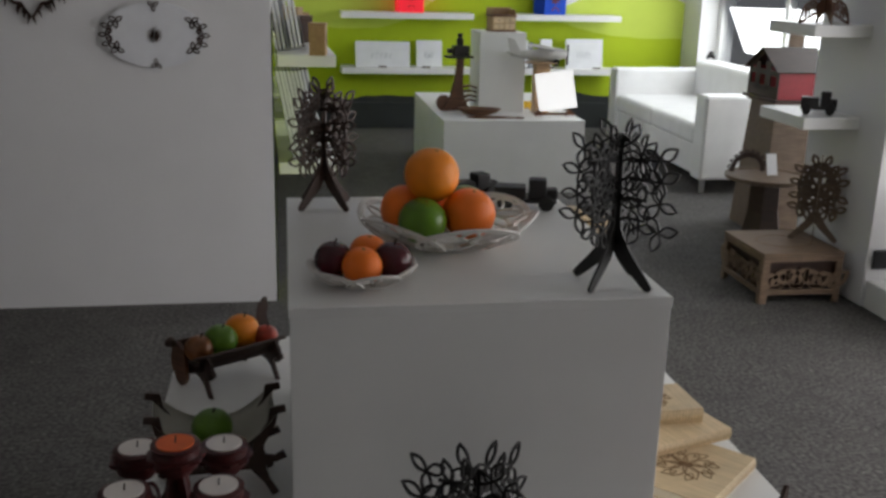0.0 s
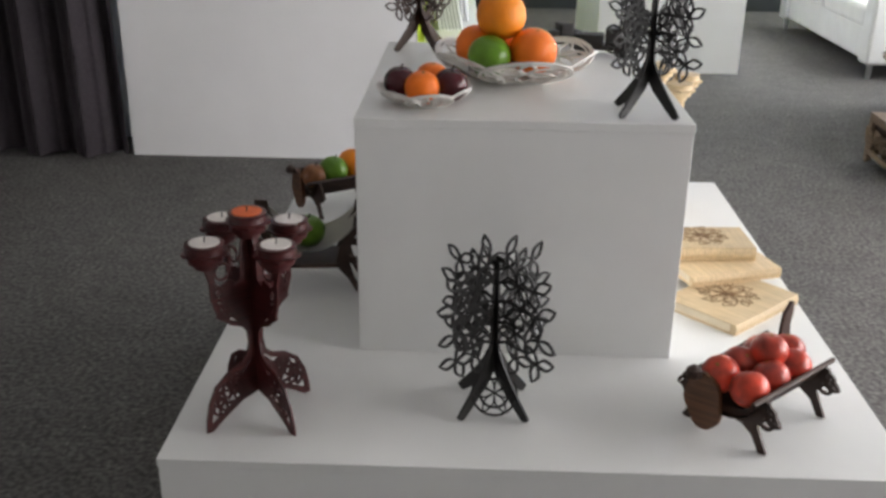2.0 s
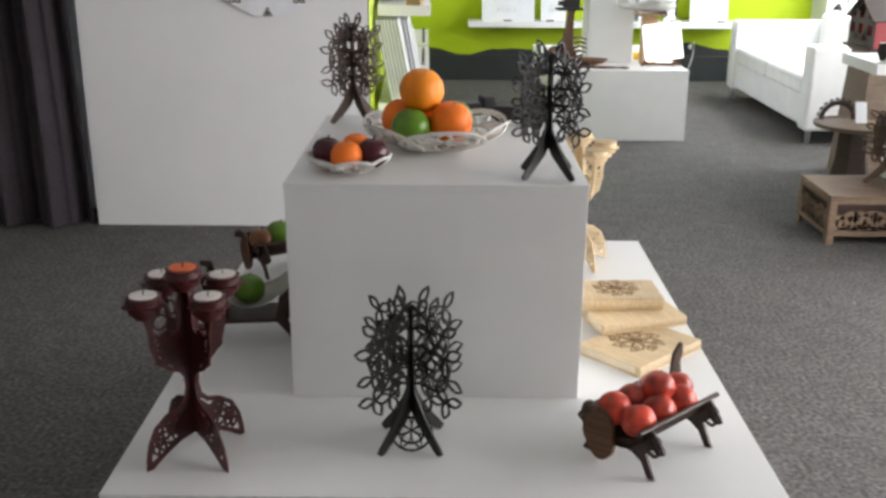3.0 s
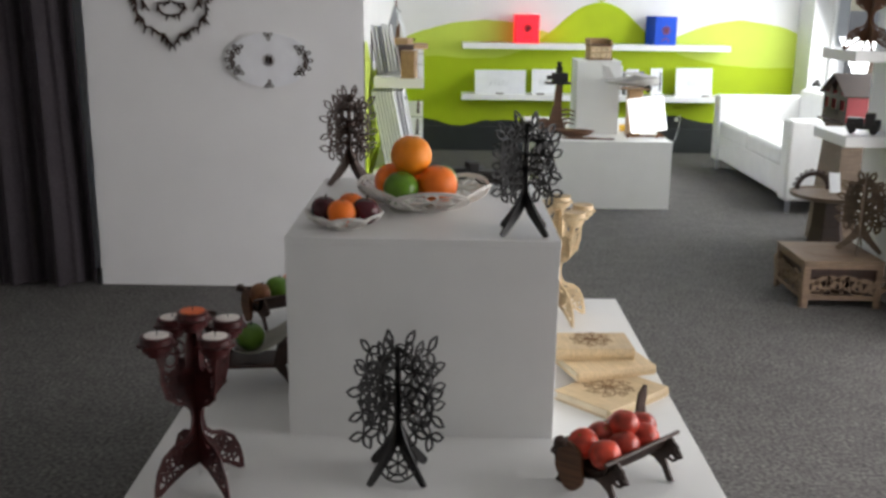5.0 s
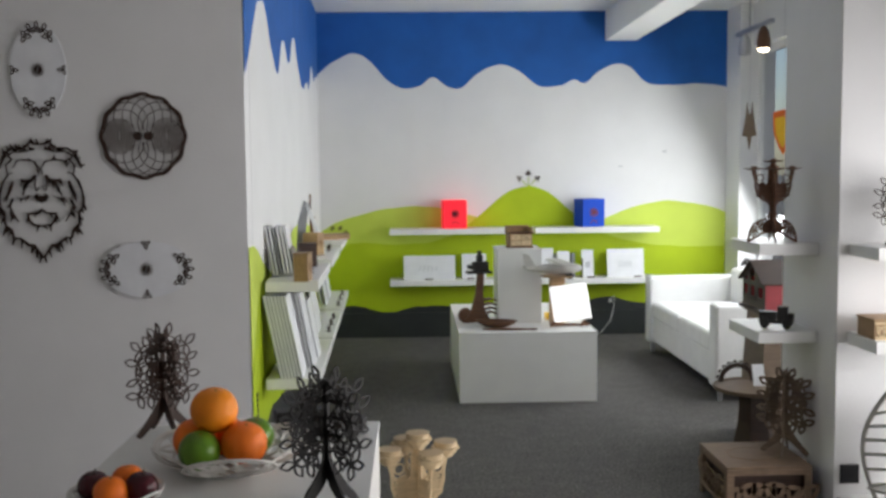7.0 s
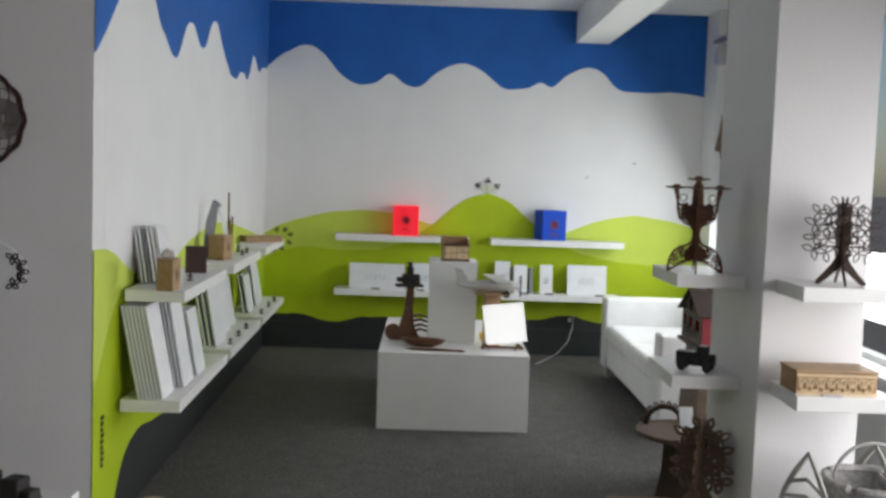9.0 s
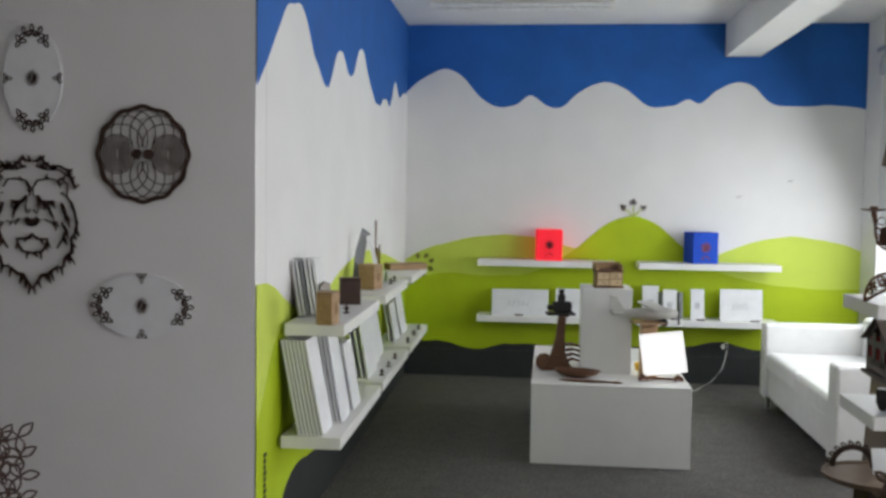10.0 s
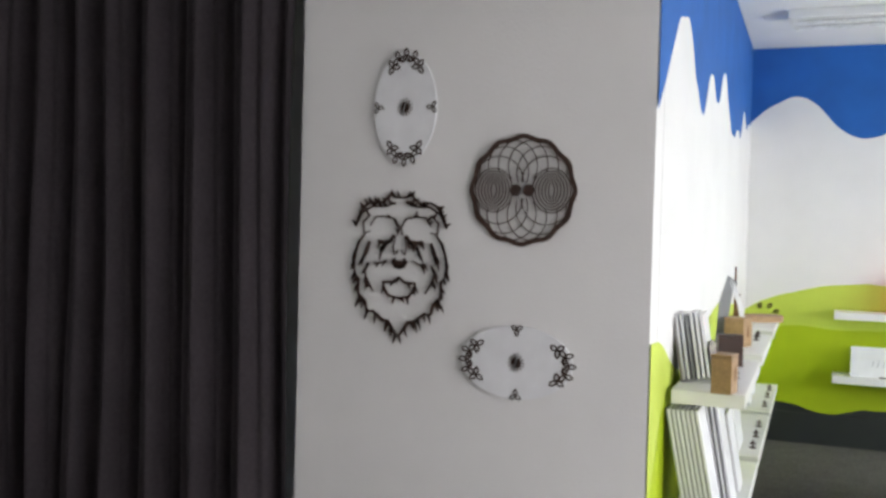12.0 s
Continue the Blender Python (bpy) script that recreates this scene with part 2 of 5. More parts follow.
def tube(points, r, n=8, bm=None):
    own = bmesh.new()
    pts = [Vector(p) for p in points]
    rings = []
    for i, p in enumerate(pts):
        d = (pts[min(i + 1, len(pts) - 1)] - pts[max(i - 1, 0)]).normalized()
        s = d.orthogonal().normalized()
        t = d.cross(s)
        rings.append([own.verts.new(p + r * (math.cos(2 * math.pi * k / n) * s + math.sin(2 * math.pi * k / n) * t)) for k in range(n)])
    for a, b in zip(rings, rings[1:]):
        for i in range(n):
            own.faces.new((a[i], a[(i + 1) % n], b[(i + 1) % n], b[i]))
    own.faces.new(rings[0])
    own.faces.new(rings[-1])
    return merge(bm or bmesh.new(), own)


def smooth_curve(points):
    xs, ys = np.array([p[0] for p in points]), np.array([p[1] for p in points])
    tan = np.gradient(ys, xs)

    def at(x):
        x = min(max(x, xs[0]), xs[-1])
        i = int(min(max(np.searchsorted(xs, x) - 1, 0), len(xs) - 2))
        h = xs[i + 1] - xs[i]
        t = (x - xs[i]) / h
        return float((2 * t**3 - 3 * t**2 + 1) * ys[i] + (t**3 - 2 * t**2 + t) * h * tan[i] + (3 * t**2 - 2 * t**3) * ys[i + 1] + (t**3 - t**2) * h * tan[i + 1])

    return at


# ---- the setting ----
TOP = 2.93
BACK = 8.67


def left_x(y):
    """The mural wall stands a little askew."""
    return 0.257 - 0.0254 * (y - 4.06)


def structure(name, bm, mat, label, category):
    return tagged(part(name, bm, mat), label, category, kind="structure")


floor = structure("floor", box(-3.2, 4.15, -3.0, 8.85, -0.12, 0.0), CARPET, "dark grey speckled carpet floor", "floor")
ceiling = structure("ceiling", box(-3.2, 4.15, -3.0, 8.85, TOP, TOP + 0.15), CEIL, "plain white plaster ceiling", "ceiling")
wall_back = structure("wall_back", box(-0.1, 4.1, BACK, BACK + 0.18, 0, TOP), WALL, "white wall with painted blue sky and green hills", "wall")
partition = structure("wall_partition", box(-1.03, 0.2525, 4.06, 4.2, 0, TOP), WALL, "plain white partition wall with hanging decorations", "wall")
bm = bmesh.new()
ring = [bm.verts.new((left_x(y) - d, y, z)) for z in (0, TOP) for y, d in ((4.2, 0), (BACK + 0.1, 0), (BACK + 0.1, 0.12), (4.2, 0.12))]
for i in range(4):
    bm.faces.new((ring[i], ring[(i + 1) % 4], ring[4 + (i + 1) % 4], ring[4 + i]))
bm.faces.new(ring[:4])
bm.faces.new(ring[4:])
wall_left = structure("wall_mural", bm, WALL, "white side wall painted with blue sky, peaks and lime hills", "wall")
structure("wall_far_left", box(-3.35, -3.2, -3.0, 4.5, 0, TOP), WALL, "plain white side wall", "wall")
structure("wall_behind_curtain", box(-3.2, -1.03, 4.35, 4.5, 0, TOP), WALL, "plain wall behind the curtain", "wall")
structure("wall_entrance", box(-3.35, 4.15, -3.15, -3.0, 0, TOP), WALL, "plain white wall at the near end", "wall")

# facade with two wide window openings
X0, X1 = 3.95, 4.15
bm = bmesh.new()
WINDOWS = [(4.75, 8.3, 0.55, 2.55), (-0.2, 3.65, 0.3, 2.2)]
edges = [-3.0, -0.2, 3.65, 4.75, 8.3, BACK]
for a, b in zip(edges[::2], edges[1::2]):
    box(X0, X1, a, b, 0, TOP, bm=bm)
for a, b, lo, hi in WINDOWS:
    box(X0, X1, a, b, 0, lo, bm=bm)
    box(X0, X1, a, b, hi, TOP, bm=bm)
structure("wall_facade", bm, WALL, "white facade wall with wide shop windows", "wall")
for k, (a, b, lo, hi) in enumerate(WINDOWS):
    w = thing("window_%d" % (k + 1), pose(X0, a, lo), "wide shop window with white frame and clear panes", "window", kind="structure")
    n = 3
    span = (b - a) / n
    bm = box(0.05, 0.11, 0, b - a, 0, 0.06)
    box(0.05, 0.11, 0, b - a, hi - lo - 0.06, hi - lo, bm=bm)
    for i in range(n + 1):
        c = min(max(i * span, 0.03), b - a - 0.03)
        box(0.052, 0.108, c - 0.03, c + 0.03, 0.06, hi - lo - 0.06, bm=bm)
    part("window_frame", bm, WHITE, w)
    part("window_sill", box(-0.12, 0.05, 0.0, b - a, -0.005, 0.025, 0.006), WHITE, w)
    for i in range(n):
        p = part("pane", box(0.076, 0.084, i * span + 0.03, (i + 1) * span - 0.03, 0.06, hi - lo - 0.06), GLASS, w)
        p.visible_shadow = False

PX0, PX1, PY0, PY1 = 2.73, 3.1, 3.77, 4.37
structure("wall_pier", box(PX0, PX1, PY0, PY1, 0, TOP, 0.004), WALL, "white square pier carrying small shelves", "pier")
structure("column", box(3.84, 3.951, 8.3, BACK, 0, TOP), WALL, "white corner column beside the window", "column")
structure("beam", box(2.73, 3.01, -3.0, BACK, 2.665, TOP), CEIL, "white ceiling beam across the room", "beam")


# painted mural, laid on the walls as thin coats
def coat(name, low, high, u0, u1, mat, wall, off, where, steps=160):
    b = bmesh.new()
    last = None
    for i in range(steps + 1):
        u = u0 + (u1 - u0) * i / steps
        lo, hi = low(u), high(u)
        pair = [b.verts.new(where(u, off, z)) for z in (lo, max(hi, lo + 0.001))]
        if last:
            b.faces.new((last[0], pair[0], pair[1], last[1]))
        last = pair
    ob = part(name, b, mat, wall)
    return ob


def on_back(u, off, z):
    return (u, BACK - off, z)


def on_left(u, off, z):
    return (left_x(u) + off, u, z)


def flat(v):
    return lambda u: v


def rough_edge(f, amp=0.008, k=9.0):
    return lambda u: f(u) + amp * noise.noise((u * k, amp * 90, 0.3))


b_blue = smooth_curve([(0.11, 2.36), (0.33, 2.52), (0.47, 2.57), (0.59, 2.51), (0.76, 2.33), (0.95, 2.25), (1.06, 2.28), (1.16, 2.35), (1.3, 2.27), (1.42, 2.25), (1.55, 2.36), (1.8, 2.46), (1.94, 2.41), (2.12, 2.27), (2.33, 2.27), (2.46, 2.32), (2.53, 2.29), (2.68, 2.4), (2.86, 2.46), (2.97, 2.42), (3.08, 2.31), (3.26, 2.27), (3.57, 2.28), (3.84, 2.25)])
b_lime = smooth_curve([(0.1, 0.95), (0.35, 1.08), (0.54, 1.13), (0.78, 1.18), (1.13, 1.19), (1.6, 1.08), (2.1, 0.95), (2.5, 0.98), (2.81, 1.1), (3.03, 1.18), (3.25, 1.22), (3.52, 1.2), (3.74, 1.15), (3.87, 1.1)])
b_green = smooth_curve([(0.1, 0.74), (0.4, 0.86), (0.78, 0.85), (1.3, 0.92), (1.58, 1.1), (1.76, 1.26), (1.89, 1.34), (2.03, 1.365), (2.17, 1.33), (2.31, 1.23), (2.47, 1.09), (2.75, 0.92), (3.13, 0.83), (3.5, 0.8), (3.87, 0.8)])
b_black = smooth_curve([(0.1, 0.25), (0.46, 0.29), (0.7, 0.23), (1.03, 0.28), (1.6, 0.27), (2.2, 0.29), (2.56, 0.31), (2.74, 0.35), (3.01, 0.29), (3.4, 0.3), (3.87, 0.28)])
coat("blue_paint", rough_edge(b_blue), flat(TOP), 0.14, 3.84, BLUE, wall_back, 0.001, on_back)
coat("light_lime_paint", flat(0.0), rough_edge(b_lime), 0.14, 3.84, LIME, wall_back, 0.001, on_back)
coat("green_paint", flat(0.0), rough_edge(b_green), 0.14, 3.84, GREEN, wall_back, 0.002, on_back)
coat("black_paint", flat(0.0), rough_edge(b_black, 0.012), 0.14, 3.84, BLACK, wall_back, 0.003, on_back)
l_blue = smooth_curve([(4.0, 1.9), (4.12, 1.97), (4.34, 2.14), (4.55, 2.31), (4.85, 2.32), (5.09, 2.15), (5.37, 2.06), (5.66, 2.27), (6.04, 2.19), (6.38, 2.4), (6.72, 2.22), (7.1, 2.11), (7.4, 2.2), (7.6, 2.17), (7.96, 2.37), (8.15, 2.28), (8.39, 2.33), (8.67, 2.36)])
l_lime = smooth_curve([(4.0, 1.18), (4.27, 1.16), (4.56, 1.06), (5.13, 0.98), (5.55, 1.07), (6.46, 1.16), (7.75, 1.05), (8.44, 0.96), (8.67, 0.95)])
l_green = smooth_curve([(4.0, 0.62), (4.1, 0.67), (4.31, 0.9), (4.6, 0.99), (5.2, 0.93), (6.0, 0.98), (7.0, 0.92), (8.0, 0.8), (8.67, 0.74)])
l_black = smooth_curve([(4.0, -0.2), (4.25, -0.02), (4.47, 0.24), (4.68, 0.31), (4.96, 0.29), (5.59, 0.24), (6.5, 0.27), (8.0, 0.24), (8.67, 0.25)])
coat("blue_paint", rough_edge(l_blue, 0.025, 7), flat(TOP), 4.06, 8.66, BLUE, wall_left, 0.001, on_left, 240)
coat("light_lime_paint", flat(0.0), rough_edge(l_lime), 4.06, 8.66, LIME, wall_left, 0.001, on_left)
coat("green_paint", flat(0.0), rough_edge(l_green), 4.06, 8.66, GREEN, wall_left, 0.002, on_left)
coat("black_paint", flat(0.0), lambda u: max(l_black(u), 0.001), 4.06, 8.66, BLACK, wall_left, 0.003, on_left)

structure("baseboard", box(0.15, 3.838, BACK - 0.028, BACK - 0.004, 0.001, 0.225, 0.003), BLACK, "black skirting board under the painted hills", "baseboard")

# outside the windows
structure("ground", box(4.15, 400, -300, 300, -0.35, -0.15), ASPHALT, "grey street surface outside the windows", "ground")
# invented house: its sunlit pale front stands in for the overexposed view
house = thing("house", pose(17, 3, -0.15), "pale plastered house added as a bright backdrop for the windows", "house")
part("wall", box(0, 8, -14, 16, 0, 7), FACADE, house)
part("roof", box(-0.3, 8.3, -14.3, 16.3, 7, 7.4), ASPHALT, house)
for i in range(9):
    for j in range(2):
        part("window", box(-0.04, 0.1, -12.5 + i * 3.2, -11 + i * 3.2, 1 + j * 3, 2.7 + j * 3), GREYGLASS, house)

# ---- plinths, shelves, sofa, curtain ----
T0 = 0.885
T1 = 0.44


def plinth(m, w, d, h, label, group=""):
    t = thing("plinth", m, label, "plinth", group)
    part("body", box(0, w, 0, d, 0.0, h - 0.002, 0.0015), WHITE, t)
    part("top_board", box(-0.0015, w + 0.0015, -0.0015, d + 0.0015, h - 0.016, h, 0.0015), WHITE, t)
    return t


plinth(pose(0.035, 1.088, 0), 1.155, 1.41, T1, "low wide white laminate display plinth on the carpet", "stepped display")
plinth(pose(0.305, 1.452, T1), 0.575, 0.697, T0 - T1, "white laminate plinth standing on a wider one", "stepped display")
plinth(pose(1.263, 6.032, 0), 0.895, 1.42, 0.46, "low white plinth on the carpet before the mural", "far display")
plinth(pose(1.55, 6.42, 0.46), 0.3, 0.34, 0.51, "narrow white block standing on a low plinth", "far display")
plinth(pose(2.74, 3.1, 0), 1.1, 0.66, 0.12, "very low white plinth before the pier", "pier display")


def shelf(m, w, d, label, group):
    t = thing("wall_shelf", m, label, "shelf", group)
    part("board", box(0, w, 0, d, -0.05, 0, 0.0025), SHELF, t)
    return t


for x in (0.77, 2.06):
    for z in (1.0, 0.545):
        shelf(pose(x, BACK - 0.262, z), 1.11, 0.252, "thick white floating shelf on the painted wall", "shelves on the hill wall")
for y in (4.36, 5.56, 6.78):
    for z in (0.53, 0.987):
        s = shelf(pose(left_x(y) + 0.272, y + (0.05 if z > 0.9 else 0), z, 0, 0, 91.4), 0.97 if z > 0.9 else 1.1, 0.25, "thick white floating shelf on the mural wall", "shelves on the mural wall")
for z in (1.17, 0.785):
    shelf(pose(PX0 - 0.26, 3.96, z), 0.259, 0.4, "short white floating shelf on the pier", "pier shelves")
for z in (1.182, 0.815):
    shelf(pose(2.775, PY0 - 0.26, z), 0.34, 0.259, "short white floating shelf on the pier", "pier shelves")

# sofa
so = thing("sofa", pose(2.9, 5.92, 0), "white leather two-seat sofa on short legs", "sofa")
part("base", box(0.03, 0.86, 0.15, 1.75, 0.1, 0.3, 0.015), LEATHER, so, smooth=False)
part("backrest", box(0.66, 0.88, 0.14, 1.76, 0.28, 0.7, 0.04), LEATHER, so)
for a in (0.0, 1.74):
    part("armrest", box(0.0, 0.86, a, a + 0.16, 0.09, 0.63, 0.022), LEATHER, so)
for a in (0.165, 0.955):
    part("seat_cushion", box(0.01, 0.68, a, a + 0.78, 0.29, 0.43, 0.035), LEATHER, so)
for a, b in ((0.05, 0.06), (0.05, 1.84), (0.8, 0.06), (0.8, 1.84)):
    part("leg", lathe([(0.016, 0), (0.022, 0.12)], 12, None, pose(a, b, 0)), METAL, so)

# curtain
cu = thing("curtain", pose(-3.18, 4.02, 0), "floor-length dark grey pleated curtain beside the partition wall", "curtain")
b = bmesh.new()
W, N = 2.13, 340
grid = []
for j in range(13):
    z = 0.015 + (TOP - 0.03) * j / 12
    row = []
    for i in range(N + 1):
        u = W * i / N
        amp = 0.045 * (1.15 - 0.35 * j / 12)
        y = amp * math.sin(u * 2 * math.pi / 0.2 + 0.9 * math.sin(u * 5.1)) + 0.018 * math.sin(u * 2 * math.pi / 0.071 + z * 0.6) + 0.01 * math.sin(z * 2.2 + u * 9)
        row.append(b.verts.new((u + 0.012 * math.sin(z * 1.7 + u * 4), y, z)))
    grid.append(row)
for r0, r1 in zip(grid, grid[1:]):
    for i in range(N):
        b.faces.new((r0[i], r0[i + 1], r1[i + 1], r1[i]))
part("cloth", b, CURTAIN, cu, smooth=True)
part("rail", box(0, W, -0.015, 0.015, TOP - 0.03, TOP - 0.001), METAL, cu)

# ceiling lamp, unlit
cl = thing("ceiling_light", pose(0.45, 7.35, TOP), "long unlit twin-tube ceiling light in white housing", "ceiling light")
part("housing", box(0, 1.35, 0, 0.3, -0.055, 0, 0.006), WHITE, cl)
for y in (0.07, 0.23):
    part("lamp_tube", tube([(0.05, y, -0.075), (1.3, y, -0.075)], 0.014, 12), TUBE, cl)
    for x in (0.03, 1.29):
        part("tube_holder", box(x, x + 0.03, y - 0.015, y + 0.015, -0.09, -0.054), WHITE, cl)


# ---- laser-cut trees ----
def tree_plate(h, w, seed, heavy=1.0):
    rnd = random.Random(seed)
    t = 0.004
    trunk = ribbon([(0, 0.28 * h), (0, 0.45 * h), (0, 0.7 * h), (0, 0.95 * h)], [0.1 * h, 0.07 * h, 0.052 * h, 0.045 * h], t)
    for s in (-1, 1):
        leg = [(s * 0.012 * h, 0.37 * h), (s * 0.035 * h, 0.28 * h), (s * 0.085 * h, 0.2 * h), (s * 0.16 * h, 0.12 * h), (s * 0.235 * h, 0.045 * h), (s * 0.275 * h, 0.006 * h)]
        ribbon(leg, [0.06 * h, 0.1 * h, 0.1 * h, 0.08 * h, 0.066 * h, 0.05 * h], t, trunk)
    leaves = bmesh.new()
    ln = 0.132 * h
    bar = 0.0135 * h * heavy
    for s in (-1, 1):
        for cx, cz, a in ((0.17, 0.39, 250), (0.3, 0.4, 10), (0.16, 0.55, 80), (0.3, 0.56, 350), (0.17, 0.7, 95), (0.3, 0.71, 20), (0.15, 0.84, 60), (0.27, 0.85, 40), (0.08, 0.62, 70), (0.07, 0.94, 65)):
            cx, cz = cx * w / 0.62 * 0.8 + rnd.uniform(-0.01, 0.01) * h, (cz + rnd.uniform(-0.012, 0.012)) * h
            a += rnd.uniform(-12, 12)
            for k in range(3):
                ang = a + 120 * k
                ang = ang if s > 0 else 180 - ang
                ribbon(vesica(s * cx, cz, ln * rnd.uniform(0.9, 1.06), ang, 0.5), bar, t, leaves, closed=True)
        for z in (0.42, 0.55, 0.68, 0.8):
            ribbon([(0, z * h), (s * 0.1 * w, (z + 0.035) * h), (s * 0.27 * w, (z + 0.03) * h)], bar * 1.3, t, leaves)
    return trunk, leaves


def tree(m, h, w, mat, label, seed, group="laser-cut trees", extra=False):
    t = thing("decorative_tree", m, label, "ornament", group)
    for k in range(2):
        a, c = tree_plate(h, w, seed + k)
        p = part("trunk_panel", a, mat, t)
        q = part("leaf_panel", c, mat, t)
        p.matrix_local = q.matrix_local = pose(0, 0, 0, 0, 0, 90 * k)
    if extra:
        b2 = bmesh.new()
        for r in (0.037, 0.024):
            ribbon(arc(0, 0, r * 1.0, 0, 360, 20, 1.0)[:-1], 0.004, 0.004, b2, closed=True)
        for k in range(6):
            ribbon(vesica(0, 0, 0.037, 60 * k, 0.4), 0.003, 0.004, b2, closed=True)
        q = part("base_ring", b2, mat, t)
        q.matrix_local = pose(-0.02, -0.022, 0.04, -42, 0, -45)
    return t


tree(pose(0.551, 1.272, T1, 0, 0, 45), 0.282, 0.235, BLACKWOOD, "black laser-cut plywood tree with looped leaves on the low plinth", 3, extra=True)
tree(pose(0.808, 1.525, T0, 0, 0, 42), 0.243, 0.185, BLACKWOOD, "black laser-cut plywood tree standing at the plinth corner", 7)
tree(pose(0.38, 2.07, T0, 0, 0, 40), 0.242, 0.16, DARK, "dark brown laser-cut plywood tree at the plinth's far corner", 11)
tree(pose(2.94, 3.62, 1.182, 0, 0, -10), 0.288, 0.235, DARK, "dark brown laser-cut tree on the pier shelf", 15)


# ---- candelabra ----
def half_plate(k):
    """One half of a crossed plate: x outwards, z up."""
    t = 0.004
    rim = [(0.1, 0.0), (0.1, 0.02), (0.094, 0.05), (0.08, 0.078), (0.056, 0.096), (0.03, 0.103), (0.014, 0.118), (0.008, 0.142), (0.01, 0.165), (0.022, 0.18), (0.045, 0.19), (0.065, 0.21), (0.074, 0.24), (0.074, 0.27), (0.08, 0.31)]
    bm2 = ribbon(rim, [0.013, 0.01, 0.009, 0.009, 0.009, 0.01, 0.011, 0.012, 0.012, 0.01, 0.009, 0.009, 0.009, 0.01, 0.02], t)
    plate([(0, 0.052), (0.036, 0.043), (0.046, 0.066), (0.034, 0.088), (0.014, 0.108), (0.007, 0.14), (0.01, 0.168), (0.04, 0.196), (0.056, 0.222), (0.056, 0.262), (0.04, 0.268), (0.034, 0.255), (0.022, 0.262), (0.02, 0.31), (0.012, 0.345), (0, 0.345)], t, bm2)
    for cx, cz, ln, a in ((0.045, 0.06, 0.03, 100), (0.06, 0.05, 0.03, 80), (0.075, 0.04, 0.028, 95), (0.08, 0.025, 0.022, 70), (0.05, 0.205, 0.028, 60), (0.062, 0.235, 0.03, 80)):
        ribbon(vesica(cx, cz, ln, a, 0.55), 0.005, t, bm2, closed=True)
    ribbon([(0.0, 0.055), (0.035, 0.043), (0.07, 0.022), (0.1, 0.003)], [0.02, 0.012, 0.009, 0.012], t, bm2)
    for cx, cz, ln, a in ((0.03, 0.052, 0.045, 50), (0.045, 0.042, 0.045, 35), (0.065, 0.03, 0.035, 60), (0.03, 0.08, 0.035, 10), (0.055, 0.065, 0.03, 95), (0.03, 0.2, 0.035, 40), (0.035, 0.225, 0.036, 15), (0.035, 0.25, 0.036, 345), (0.05, 0.21, 0.03, 80), (0.04, 0.205, 0.03, 5)):
        ribbon(vesica(cx, cz, ln, a, 0.5), 0.0045, t, bm2, closed=True)
    ribbon([(0.034, 0.262), (0.05, 0.255), (0.07, 0.258)], 0.006, t, bm2)
    ribbon(arc(0.054, 0.285, 0.014, 0, 360, 12)[:-1], 0.004, t, bm2, closed=True)
    return bm2


def candelabrum(m, mat, label, candles, group="candelabra", saucer=False):
    t = thing("candelabrum", m, label, "candle holder", group)
    for k in range(4):
        p = part("arm_panel", half_plate(k), mat, t)
        p.matrix_local = pose(0, 0, 0, 0, 0, 90 * k)
    spots = [(0.081, 90 * k, 0.322) for k in range(4)] + [(0, 0, 0.355)]
    for r, a, z in spots:
        x, y = r * math.cos(radians(a)), r * math.sin(radians(a))
        cup = bmesh.new()
        if saucer:
            lathe([(0.008, -0.016), (0.01, -0.004), (0.034, 0.0), (0.043, 0.003), (0.041, 0.006), (0.014, 0.006), (0.013, 0.014), (0.01, 0.014)], 36, cup)
        else:
            lathe([(0.014, -0.022), (0.02, -0.02), (0.02, -0.012), (0.029, -0.01), (0.03, 0.0), (0.036, 0.001), (0.037, 0.006), (0.031, 0.0065), (0.03, 0.016), (0.032, 0.02), (0.027, 0.021)], 36, cup)
        for v in cup.verts:
            if math.hypot(v.co.x, v.co.y) > 0.0345:
                a2 = math.atan2(v.co.y, v.co.x)
                v.co.x, v.co.y = v.co.x * (1 + 0.06 * math.cos(9 * a2)), v.co.y * (1 + 0.06 * math.cos(9 * a2))
        c = part("cup", cup, mat, t)
        c.location = (x, y, z)
        if candles:
            q = part("candle", lathe([(0.022, 0.008), (0.0245, 0.018), (0.0245, 0.0225), (0.02, 0.0222)], 20), ORANGE_WAX if r == 0 else WAX, c, "orange wax candle" if r == 0 else "white tea light")
            wk = part("wick", tube([(0, 0, 0.022), (0.001, 0, 0.031)], 0.001, 6), STEM, c)
    return t


candelabrum(pose(0.165, 1.23, T1, 0, 0, 45) @ Matrix.Scale(0.94, 4), MAHOGANY, "dark red wooden candelabrum with five tea lights on the plinth", True)
candelabrum(pose(0.975, 2.3, T1, 0, 0, 25), PLY, "pale birch plywood candelabrum with empty cups behind the books", False)
candelabrum(pose(2.56, 4.06, 1.17, 0, 0, -12), BROWN, "brown plywood candelabrum on the pier shelf", False, saucer=True)


